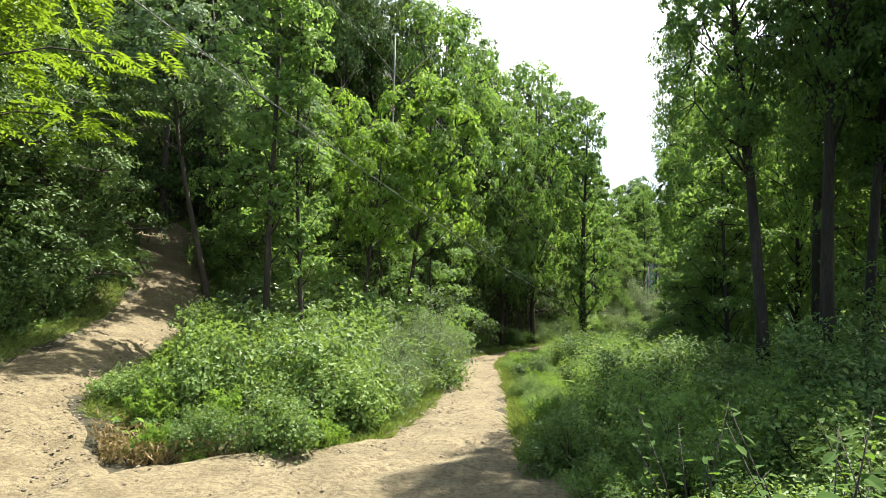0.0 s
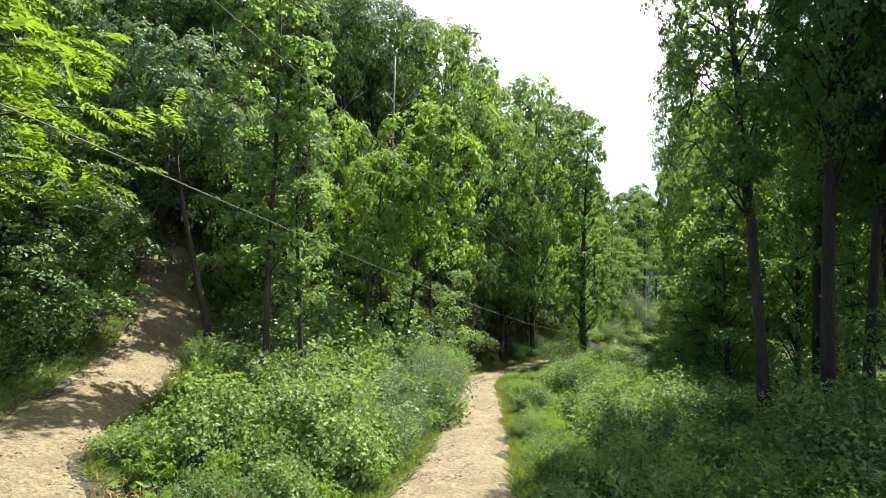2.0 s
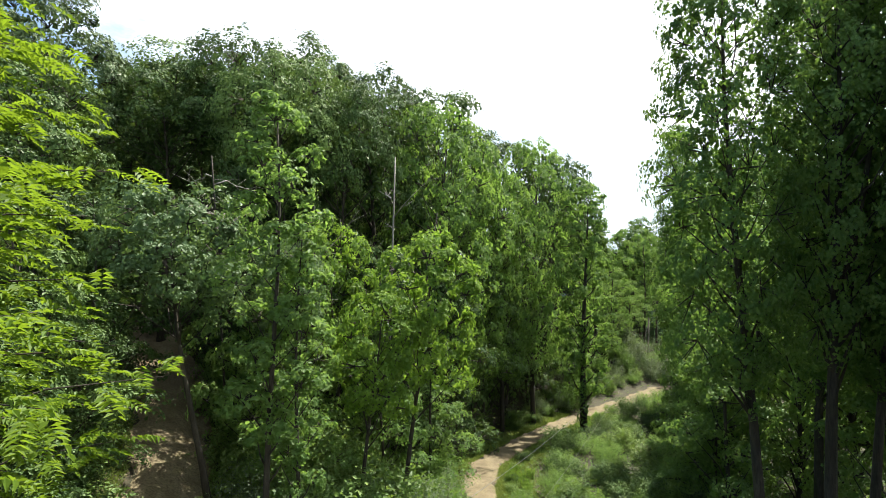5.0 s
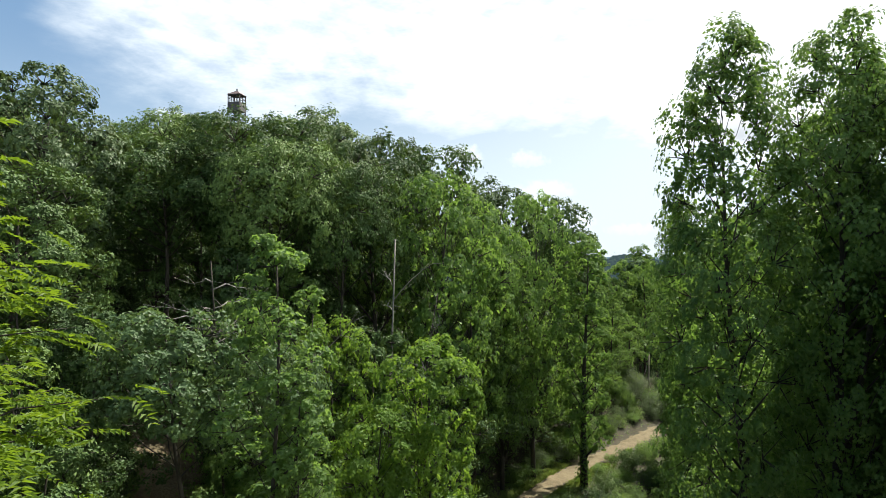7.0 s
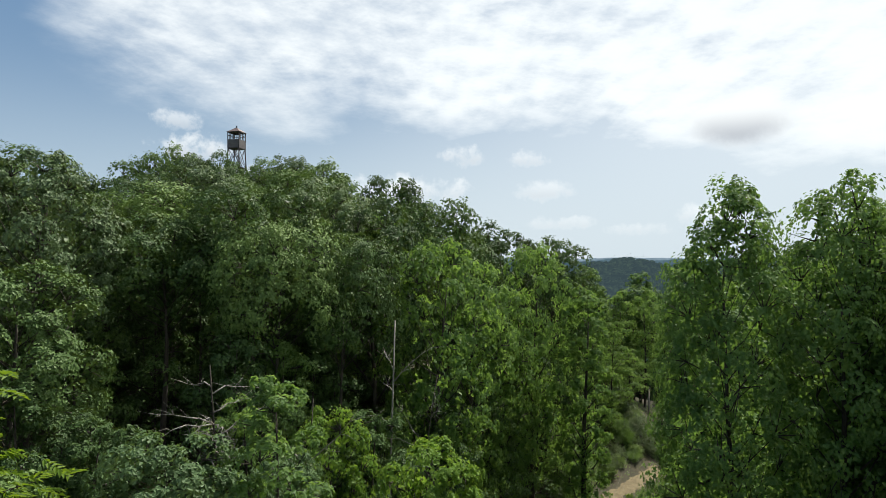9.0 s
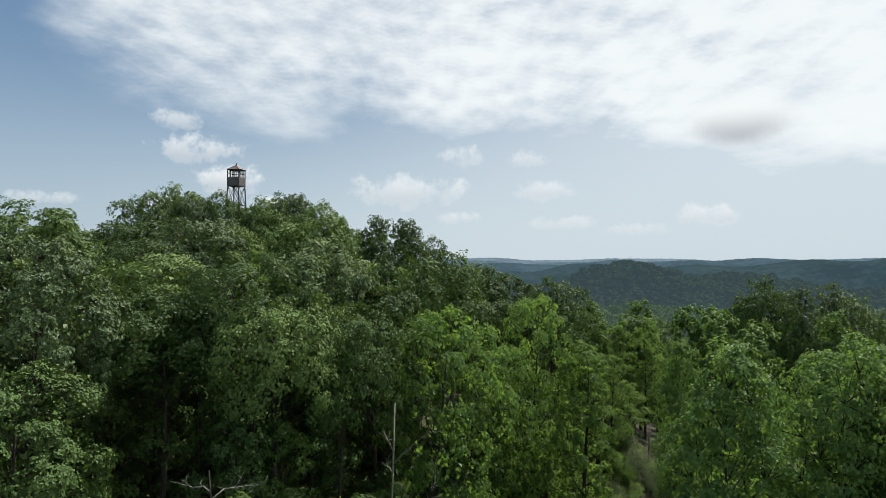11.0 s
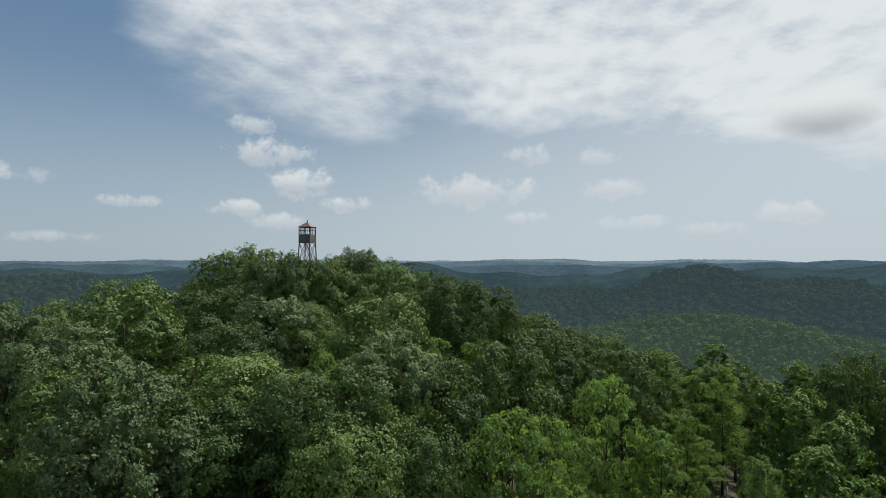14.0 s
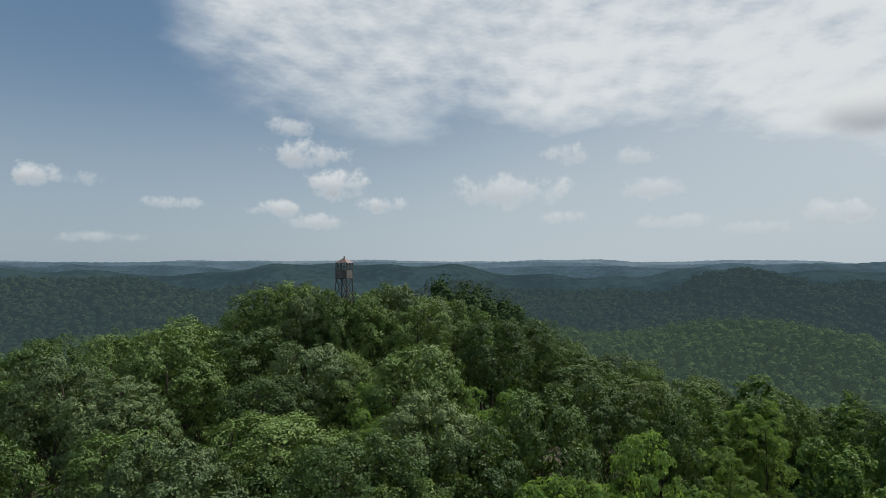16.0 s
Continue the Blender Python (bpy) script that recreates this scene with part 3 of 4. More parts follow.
for ob, x, y, top, size in (
        (pop_b, 12.1, 18.2, 20.4, 0.78), (pop_b, 13.9, 23.5, 20.0, 0.9), (pop_b, 14.6, 20.2, 20.8, 1.0), (pop_a, 15.6, 16.2, 20, 1.0), (pop_b, 14.3, 38, 18.6, 0.68),
        (edge_tree, 13.4, 30, 12.5, 0.72), (edge_tree, 14.2, 25.5, 11, 0.62), (edge_tree, 17.5, 27, 14, 0.85), (edge_tree, 18.6, 21.5, 13, 0.8), (edge_tree, 14.9, 34, 12, 0.7),
        (edge_tree, 20, 33, 15, 0.9), (edge_tree, 16.4, 40, 13, 0.75),
        (pop_b, 15.2, 34.5, 16.5, 0.85), (pop_a, 18.5, 17, 21, 1), 
        (pop_c, 21.3, 88, 15.8, 1.0), (pop_c, 16.0, 79, 17.5, 1.0), (pop_c, 22.5, 96, 15, 1.0),
        # first six: poplars out of view to the right, added to cast shade
        (pop_a, 14, 10.5, 20, 1), (pop_a, 14, 3, 20, 1), (pop_b, 11.6, 5, 18, 1.0), (pop_b, 10.7, 12.6, 18.5, 0.8), (pop_b, 12.9, 15.4, 20, 0.9), (pop_a, 16, 8, 20, 1.1), (pop_c, 24.5, 57, 19.2, 1.1), (pop_c, 28.3, 95, 15.5, 1.2),
        (pop_c, 32, 103, 17.5, 1.2), (pop_c, 34, 80, 18, 1.2), (pop_c, 25, 51, 18.6, 1.1), (pop_c, 21, 46, 17.5, 1.1),
        (pop_c, 19.4, 85, 18.5, 1.1), (pop_c, 13, 73, 19, 1.1)):
    plant(ob, x, y, top, size)

ivy_tree = make_tree("ivy_tree", "roadside tree hung with ivy down to the ground", EDGE, 20, 0.03, 2.1, TALL, 44, 12, 11000, 0.2, 0.26, 0.36, slim=0.75, seed=31, ivy=1200, dome=True, low=-0.99, wild=0.2, inner=14, full=5.0)
first_top(ivy_tree, 11.3, 51.0, 17.0, 1.0)
TREES.append((10.6, 51))
slim_tree = make_tree("slim_tree", "slim young tree with a narrow grey-green crown", UNDER, 16.2, 0.26, 1.75, TALL, 26, 18, 6500, 0.19, 0.11, 0.42, seed=41)
first_top(slim_tree, -5.4, 19.4, 15.4, 1.0)
plant(slim_tree, -4.4, 19.8, 11.5, 0.72)
silver_tree = make_tree("pale_tree", "pale grey-green tree leaning over the dirt track", SILVER, 12, 0.42, 2.5, ROUND, 24, 15, 9000, 0.16, 0.13, 0.36, (-1.5, 0), slim=0.7, seed=45, dome=True, inner=10, wild=0.22)
first_top(silver_tree, -8.2, 22.6, 12.9, 1.0, 0.0)
plant(silver_tree, -6.9, 25.2, 11.2, 0.75)
yellow_tree = make_tree("sapling_tree", "young yellow-green tree at the forest edge", BRIGHT, 10.5, 0.3, 2.3, ROUND, 22, 20, 6600, 0.18, 0.11, 0.34, (0.9, 0), seed=51, dome=True, low=-0.8)
first_top(yellow_tree, -1.7, 27, 11.4, 1.05)
plant(yellow_tree, -3.2, 24.5, 9.0, 0.85)
plant(yellow_tree, -4.6, 30, 12, 0.9)
under_tree = make_tree("understory_tree", "low leafy tree with layered branches", UNDER, 8, 0.15, 2.7, LAYER, 17, 18, 7200, 0.155, 0.1, 0.36, flat=0.45, seed=61)
set_first(under_tree, -7.2, 25.5, 0, 0.9, 1.1)
# this copy's darker oak leaf colour stands for the shade on the slope
shade_tree = make_tree("understory_tree", "layered understory tree with leaves darkened for the shaded slope", OAK, 8, 0.12, 2.7, LAYER, 18, 18, 7600, 0.15, 0.1, 0.36, flat=0.45, seed=62)
set_first(shade_tree, -11.4, 18.2, 0, 0.95)
for x, y, s, tall in ((-12.2, 16, 0.9, 1), (-13.5, 20, 1.1, 1.1), (-14, 14.5, 1, 1), (-13.4, 24.5, 1.1, 1.1), (-6.4, 29.5, 1, 1.2),
                      (-17, 18, 1.2, 1.2), (-16, 24, 1.1, 1.2), (11.2, 25.0, 1, 1.1), (11.8, 27.5, 0.9, 1), (12, 14, 0.9, 1.0),
                      (-0.6, 33, 1, 1), (16.0, 41, 1, 1), (16, 37, 1.2, 1.2), (17, 21, 1.2, 1), (-19, 29.5, 1.1, 1.0), (-8.6, 28.5, 1.1, 1.3), (-10.6, 32, 1.2, 1.3),
                      (-9.2, 35.5, 1.2, 1.3), (-5.4, 33, 1.1, 1.2), (-3.4, 38, 1.2, 1.2), (-14.8, 38.5, 1.3, 1.2), (-18, 39.5, 1.3, 1.2), (-21, 36, 1.3, 1.3),
                      (14, 19.5, 1, 1.1), (15.5, 13.5, 1, 1), (18.5, 26, 1.2, 1.1), (13.5, 29.5, 1, 1), (20.5, 33, 1.2, 1.2), (19, 42, 1.2, 1.2), (22, 21, 1.2, 1.2),
                      (21.5, 49, 1.2, 1.2), (23, 41, 1.2, 1.2), (26, 30, 1.2, 1.2), (13.2, 33, 0.8, 0.8), (25, 55, 1.2, 1.2), (28, 64, 1.2, 1.2), (6, 58, 1.2, 1.3),
                      (-8, 50, 1.3, 1.4), (-5.5, 52, 1.3, 1.4), (-10.5, 50.5, 1.3, 1.4), (-7, 56, 1.4, 1.4), (-4, 57, 1.4, 1.4), (-9.5, 46, 1.3, 1.3), (-13, 47, 1.4, 1.4), (-15, 52, 1.4, 1.4), (-11.6, 15.0, 0.9, 0.9), (-12.2, 13.2, 0.8, 0.9), (-12.4, 17.0, 0.9, 0.9), (-12.9, 19.4, 0.9, 1.0), (-12.2, 21.5, 0.85, 0.9), (-14.0, 27, 1, 1), (-5.6, 24.5, 0.9, 1.1), (-2.8, 29.5, 0.9, 1.0),
                      (9.0, 61, 1.2, 1.2), (13, 66, 1.2, 1.3), (17.5, 73, 1.2, 1.3), (21, 79, 1.2, 1.3), (-1, 46.5, 1.2, 1.3), (9, 68, 1.3, 1.3), (13, 80, 1.3, 1.3), (24.5, 83.5, 1, 1), (20, 82.5, 1.2, 1.1), (22, 86, 1.2, 1.1), (17.5, 84, 1.3, 1.2), (25, 90, 1.2, 1.0), (20.5, 91, 1.3, 1.2), (16.5, 77.5, 1.2, 1.2), (28, 93, 1.2, 1), (28.6, 90, 1.4, 1.4), (26.0, 92, 1.4, 1.4), (30.5, 96, 1.5, 1.5), (12, 60.5, 1, 1)):
    # the copy with shade in its leaf colour goes left of the track
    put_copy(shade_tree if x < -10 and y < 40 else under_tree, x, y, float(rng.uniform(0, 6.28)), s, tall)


def hill_undergrowth():
    """Shade-coloured small trees between the trunks on the hill and in the hollow above the bend."""
    r = np.random.default_rng(33)
    for x, y in ((1.2, 47.5), (3.4, 51.5), (5.6, 55.5), (8.2, 60), (10.6, 63.5), (-0.6, 43.5), (2.6, 54.5), (6.5, 61), (0.4, 40.2), (5.2, 52.6), (7.6, 57.0), (3.0, 48.4)):
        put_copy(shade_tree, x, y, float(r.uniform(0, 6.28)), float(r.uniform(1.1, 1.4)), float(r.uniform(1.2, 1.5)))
    for i in range(9):
        for j in range(9):
            x, y = -35 + 3.9 * i + r.uniform(-1.3, 1.3), 32 + 3.6 * j + r.uniform(-1.2, 1.2)
            if path_gap(np.array([x]), np.array([y]), TRACK)[0] < 4.0 or path_gap(np.array([x]), np.array([y]), ROAD)[0] < 4.5:
                continue
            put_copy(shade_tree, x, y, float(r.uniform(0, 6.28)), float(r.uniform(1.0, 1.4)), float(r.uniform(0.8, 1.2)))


hill_undergrowth()


def make_walnut():
    """Compound leaves: a drooping stalk with pairs of leaflets."""
    r = np.random.default_rng(71)
    root = tagged(new("walnut_tree"), "bright yellow-green tree with long compound leaves", "tree")
    h = 15.5
    line, rad = trunk_line(h * 0.95, 0.2, (0.6, 0), 0.3, r)
    tubes, lv = [tube(line, rad, 7)], []
    for i in range(68):
        u = (i + 0.5) / 68
        z = 4.9 + (h - 5.3) * u
        ang = i * 2.4 + r.uniform(-0.4, 0.4)
        reach = np.interp(u, (0, 0.2, 0.6, 1), (3.6, 4.2, 3.2, 0.7)) * r.uniform(0.75, 1.1)
        p = at_height(line, z - 0.8)
        d = np.array((math.cos(ang), math.sin(ang), 0))
        tip = p + d * reach + np.array((0, 0, 0.9))
        mid = p * 0.45 + tip * 0.55 + np.array((0, 0, 0.35))
        tubes.append(tube([p, mid, tip], [0.03, 0.018, 0.005], 5))
        for k in range(23):
            t = 0.25 + 0.75 * (k + r.uniform()) / 23
            q = (p * (1 - t) ** 2 + 2 * mid * t * (1 - t) + tip * t * t) + r.normal(size=3) * (0.28, 0.28, 0.16)
            out = unit((d * 0.7 + r.normal(size=3) * (0.7, 0.7, 0.25))[None])[0]
            L = r.uniform(0.45, 0.75)
            s = np.linspace(0.15, 1, 7)
            stalk = q + out * (s * L)[:, None] + np.array((0, 0, -0.32 * L)) * (s ** 2)[:, None]
            side = unit(np.cross(out, (0, 0, 1))[None])[0]
            for sg in (-1, 1):
                al = np.tile(side * sg + out * 0.55 + np.array((0, 0, -0.35)), (7, 1))
                n = unit(np.tile((0, 0, 1.0), (7, 1)) + r.normal(size=(7, 3)) * 0.25)
                ln = 0.19 * (0.75 + 0.5 * np.sin(s * 3))
                lv.append(leaf_quads(stalk + unit(al) * ln[:, None] * 0.5, n, ln, 0.38, 0.1, r, al))
    v, f = merged(tubes)
    mesh_object("trunk", v, f, BARK, root, True)
    leaf_object("crown", np.concatenate(lv), WALNUT, root)
    return root


walnut = make_walnut()
set_first(walnut, -10.2, 10.9, 0.4, 1.08)
TREES.append((-9.4, 10.9))

# unseen woods, added to close the clearing behind and its bounced light
for ob, x, y, top in ((oak_a, -14, -6, 18), (oak_b, -17, 3, 18), (oak_c, -9, -14, 19), (oak_a, 0, -20, 18), (oak_b, 8, -15, 18), (oak_c, 13, -7, 19), (oak_b, -22, -12, 20), (oak_a, 17, -16, 19), (oak_a, -8, -24, 20)):
    plant(ob, x, y, top, 0.95)

# the woods between the placed trees
SKYLINE = ((-0.70, 0.193), (-0.61, 0.182), (-0.54, 0.157), (-0.46, 0.188), (-0.405, 0.188), (-0.35, 0.155), (-0.30, 0.16), (-0.2, 0.153), (-0.084, 0.13),
           (-0.057, 0.104), (0.104, 0.068), (0.193, 0.014), (0.273, -0.02))
CREST = ((-0.7, -0.097), (-0.52, -0.093), (-0.387, -0.068), (-0.27, -0.028), (-0.164, -0.016), (-0.075, -0.025), (0.06, -0.055), (0.19, -0.11), (0.33, -0.155),
         (0.46, -0.173), (0.7, -0.21))


def canopy_top(x, y):
    """How high the tree tops reach over the hill, rising to the crest by the tower."""
    a = 18.86 + y * float(np.interp(x / y, [p[0] for p in SKYLINE], [p[1] for p in SKYLINE])) if x < road_x(min(y, 88)) else 99.0
    turn = math.atan2(x, y) + radians(9.26)
    depth = math.hypot(x, y) * math.cos(turn)
    return min(a, 34.24 + depth * float(np.interp(math.tan(turn), [p[0] for p in CREST], [p[1] for p in CREST])))


def fill_woods():
    r = np.random.default_rng(5)
    kinds = (oak_a, oak_b, oak_c, oak_a, oak_b, pop_c)
    close = (oak_n, oak_n, oak_m, oak_b, oak_n, pop_c)
    count = 0
    for gyi in range(0, 14):
        for gxi in range(-12, 12):
            x, y = gxi * 8.5 + r.uniform(-2, 2) + (4.2 if gyi % 2 else 0), 22 + gyi * 7.8 + r.uniform(-2, 2)
            if abs(math.atan2(x, y) + 0.08) > 0.78 or y > 128:
                continue
            if path_gap(np.array([x]), np.array([y]), ROAD)[0] < 6.0 or (y < 42 and path_gap(np.array([x]), np.array([y]), TRACK)[0] < 3.6):
                continue
            if min(math.hypot(x - a, y - b) for a, b in TREES) < 5.4 or math.hypot(x + 24.4, y - 74.5) < 4.5:
                continue
            if -30 < x < 12 and y < 36:
                continue
            right = x > road_x(min(y, 88))
            if right and y < 80 and (x - 2.9) / y < 0.345:
                continue
            if not right and (x + 3.2) / y > 0.275 and 45 < y < 84:
                continue
            top = float(ground(x, y)) + (22.6 if right else 19.0) + r.uniform(-2.6, 2.6)
            top = min(top, canopy_top(x, y) + (1.7 if y < 58 else 0.9) - abs(r.normal()) * 2.6)
            if right and y < 50:
                top = float(ground(x, y)) + r.uniform(10, 13.5)
            if right and y > 55:
                top = min(canopy_top(x, y) + 0.8 - abs(r.normal()) * 2.0, float(ground(x, y)) + 27)
            if top - float(ground(x, y)) < 8:
                continue
            plant(pop_c if right and r.uniform() < 0.35 else (close if y < 56 else kinds)[int(r.integers(0, 6))], x, y, top, float(r.uniform(0.78, 1.08)))
            count += 1
    return count


fill_woods()


def far_woods():
    """Woods too far to count: a heap of leaf sprays for each crown, one mesh."""
    r = np.random.default_rng(17)
    near, mid, far, farthest = [], [], [], []
    seg = 9
    th = np.arange(seg) * 2 * math.pi / seg
    rings = ((-2.4, 0.8), (-0.35, 1.0), (0.2, 0.95), (0.62, 0.72), (0.9, 0.32))
    shell = np.concatenate([np.stack([np.cos(th + 0.35 * k) * w, np.sin(th + 0.35 * k) * w, th * 0 + z], 1) for k, (z, w) in enumerate(rings)])
    quads = np.array([(k * seg + i, k * seg + (i + 1) % seg, (k + 1) * seg + (i + 1) % seg, (k + 1) * seg + i) for k in range(4) for i in range(seg)]
                     + [(36, 37, 38, 39), (36, 39, 40, 41), (36, 41, 42, 43), (36, 43, 44, 44)])
    for d0, d1, gap, per, leaf in ((105, 200, 6.6, 240, 0.72), (200, 420, 7.6, 110, 0.9), (420, 760, 7.6, 34, 1.15), (760, 1320, 10.5, 5, 1.6)):
        for i in range(int((d1 - d0) / gap)):
            d = d0 + (i + 0.5) * gap
            m = int(1.5 * d / gap)
            a = -0.86 + (np.arange(m) + r.uniform(-0.4, 0.4, m)) * gap / d
            dist = d + r.uniform(-0.45, 0.45, m) * gap
            x, y = np.sin(a) * dist, np.cos(a) * dist
            ok = ~((y < 128) & (abs(np.arctan2(x, y) + 0.08) < 0.78) & (x > -99) & (x < 96))
            x, y = x[ok], y[ok]
            n = len(x)
            if not n:
                continue
            R = gap * (r.uniform(0.55, 0.9, n) if d1 < 500 else r.uniform(0.7, 0.98, n))
            top = ground(x, y) + 13 + r.normal(size=n) * 2.4
            c = np.stack([x, y, top - R * 1.3], -1)
            lump = unit(r.normal(size=(n, 9, 3)) + np.array((0, 0, 0.5))) * 0.68
            pick = r.integers(0, 9, (n, per))
            p = lump[np.arange(n)[:, None], pick] + unit(r.normal(size=(n, per, 3)) + np.array((0, 0, 0.5))) * 0.36
            q = c[:, None, :] + p * R[:, None, None] * np.array((1, 1, 1.3))
            nn = unit(p * 1.1 + np.array((0, 0, 0.45)) + r.normal(size=p.shape) * 0.25)
            out = near if d1 < 300 else mid if d1 < 600 else far if d1 < 900 else farthest
            out.append(leaf_quads(q.reshape(-1, 3), nn.reshape(-1, 3), leaf * r.uniform(0.7, 1.3, n * per), 0.85, 0.05, r))
            core = (c[:, None, :] + shell[None] * (R[:, None, None] * r.uniform(0.62, 1.0, (n, 45, 1)) * (0.62 if d1 < 500 else 0.85 if d1 < 900 else 1.0)) * np.array((1.0, 1.0, 1.15 if d1 < 500 else 0.85)))
            out.append(core[:, quads].reshape(-1, 3))
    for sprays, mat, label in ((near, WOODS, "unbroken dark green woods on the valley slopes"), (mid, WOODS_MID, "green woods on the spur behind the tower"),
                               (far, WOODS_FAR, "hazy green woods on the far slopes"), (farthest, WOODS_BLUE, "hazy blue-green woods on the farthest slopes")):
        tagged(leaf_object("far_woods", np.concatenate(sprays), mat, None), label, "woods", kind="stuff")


far_woods()

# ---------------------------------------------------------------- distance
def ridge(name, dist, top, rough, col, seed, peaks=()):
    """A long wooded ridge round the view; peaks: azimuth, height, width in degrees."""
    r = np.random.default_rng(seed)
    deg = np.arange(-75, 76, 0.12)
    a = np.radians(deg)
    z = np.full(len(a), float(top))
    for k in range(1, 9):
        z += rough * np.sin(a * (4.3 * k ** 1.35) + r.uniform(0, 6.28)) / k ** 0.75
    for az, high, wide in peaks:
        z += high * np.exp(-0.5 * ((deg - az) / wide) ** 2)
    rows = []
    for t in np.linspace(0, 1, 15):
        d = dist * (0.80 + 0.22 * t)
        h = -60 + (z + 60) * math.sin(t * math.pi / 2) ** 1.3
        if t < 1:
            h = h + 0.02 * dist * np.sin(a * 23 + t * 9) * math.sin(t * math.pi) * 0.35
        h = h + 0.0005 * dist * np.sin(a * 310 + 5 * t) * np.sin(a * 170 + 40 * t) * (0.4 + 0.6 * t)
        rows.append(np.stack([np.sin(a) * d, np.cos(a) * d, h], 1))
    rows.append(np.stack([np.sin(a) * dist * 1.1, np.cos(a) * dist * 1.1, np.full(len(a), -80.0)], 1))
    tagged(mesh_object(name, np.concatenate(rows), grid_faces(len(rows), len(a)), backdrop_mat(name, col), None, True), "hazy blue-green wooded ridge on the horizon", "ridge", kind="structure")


# haze glow put into each ridge, lighter and bluer the farther it lies
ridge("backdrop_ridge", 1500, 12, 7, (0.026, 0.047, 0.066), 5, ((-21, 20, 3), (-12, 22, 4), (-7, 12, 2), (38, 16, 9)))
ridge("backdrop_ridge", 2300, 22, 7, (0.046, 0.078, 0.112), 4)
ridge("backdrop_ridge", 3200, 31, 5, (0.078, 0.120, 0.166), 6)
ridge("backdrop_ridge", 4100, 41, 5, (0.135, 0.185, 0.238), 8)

# ---------------------------------------------------------------- lookout tower
def beam(a, b, w, bm=None):
    bm = bm or bmesh.new()
    a, b = Vector(a), Vector(b)
    d = b - a
    m = Matrix.Translation((a + b) / 2) @ d.to_track_quat("Z", "Y").to_matrix().to_4x4() @ Matrix.Diagonal((w, w, d.length, 1))
    bmesh.ops.create_cube(bm, size=1, matrix=m)
    return bm


def box(cx, cy, cz, sx, sy, sz, bm=None):
    bm = bm or bmesh.new()
    bmesh.ops.create_cube(bm, size=1, matrix=Matrix.Translation((cx, cy, cz)) @ Matrix.Diagonal((sx, sy, sz, 1)))
    return bm


def make_tower():
    root = tagged(new("lookout_tower"), "rusty steel fire lookout tower with a roofed cab above the treetops", "lookout tower")
    base = float(ground(-24.4, 74.5))
    H = 32.35 - base                    # cab floor over the ground
    half = lambda z: 0.70 + (H - z) * 0.045
    corner = lambda z, i: ((half(z) * (1, 1, -1, -1)[i % 4]), (half(z) * (1, -1, -1, 1)[i % 4]), z)
    levels = [H * k / 9 for k in range(10)]
    for i in range(4):
        part("leg", beam(corner(-0.3, i), corner(H, i), 0.11), STEEL, root)
    for lo, hi in zip(levels[:-1], levels[1:]):
        for i in range(4):
            part("girt", beam(corner(hi, i), corner(hi, i + 1), 0.07), STEEL, root)
            part("brace", beam(corner(lo, i), corner(hi, i + 1), 0.045), STEEL, root)
            part("brace", beam(corner(lo, i + 1), corner(hi, i), 0.045), STEEL, root)
    for k, (lo, hi) in enumerate(zip(levels[:-1], levels[1:])):
        s = 1 if k % 2 else -1
        w = half(hi) - 0.15
        y = -0.3 * s
        bm = beam((-w * s, y - 0.22, lo), (w * s, y - 0.22, hi), 0.06)
        beam((-w * s, y + 0.22, lo), (w * s, y + 0.22, hi), 0.06, bm)
        beam((-w * s, y - 0.32, lo + 0.9), (w * s, y - 0.32, hi + 0.9), 0.03, bm)
        for q in range(9):
            t = (q + 0.5) / 9
            box(-w * s + 2 * w * s * t, y, lo + (hi - lo) * t, 0.2, 0.44, 0.03, bm)
        part("stair_flight", bm, STEEL, root, "steep steel stair flight")
        part("landing", box(w * s + 0.1 * s, 0, hi, 0.4, 1.1, 0.05), STEEL, root)
    cab = part("cab", box(0, 0, H + 0.03, 1.52, 1.52, 0.08), STEEL, root, "roofed steel cab with open window bays")
    for i, (cx, cy, sx, sy) in enumerate(((0, -0.72, 1.42, 0.05), (0, 0.72, 1.42, 0.05), (0.72, 0, 0.05, 1.38), (-0.72, 0, 0.05, 1.38))):
        part("cab_wall", box(cx, cy, H + 0.55, sx, sy, 0.95), PANEL, cab, "dark weathered sheet panel")
    for i in range(4):
        sx, sy = (1, 1, -1, -1)[i] * 0.72, (1, -1, -1, 1)[i] * 0.72
        part("cab_post", box(sx, sy, H + 0.98, 0.09, 0.09, 1.9), STEEL, cab)
    for k in (-0.36, 0, 0.36):
        for cx, cy in ((k, -0.72), (k, 0.72), (0.72, k), (-0.72, k)):
            part("mullion", box(cx, cy, H + 1.47, 0.045, 0.045, 0.88), STEEL, cab)
    for cx, cy, sx, sy in ((0, -0.72, 1.4, 0.04), (0, 0.72, 1.4, 0.04), (0.72, 0, 0.04, 1.4), (-0.72, 0, 0.04, 1.4)):
        part("window_rail", box(cx, cy, H + 1.5, sx, sy, 0.045), STEEL, cab)
        part("eave_beam", box(cx, cy, H + 1.9, sx + 0.1, sy + 0.05, 0.08), STEEL, cab)
    bm = bmesh.new()
    bmesh.ops.create_cone(bm, segments=4, radius1=1.2, radius2=0.1, depth=0.55, cap_ends=True, matrix=Matrix.Translation((0, 0, H + 2.22)) @ Matrix.Rotation(radians(45), 4, "Z"))
    roof = part("roof", bm, ROOFTIN, root, "rusted pyramid tin roof")
    bm = bmesh.new()
    bmesh.ops.create_cone(bm, segments=8, radius1=0.09, radius2=0.07, depth=0.28, cap_ends=True, matrix=Matrix.Translation((0, 0, H + 2.6)))
    part("roof_vent", bm, STEEL, roof)
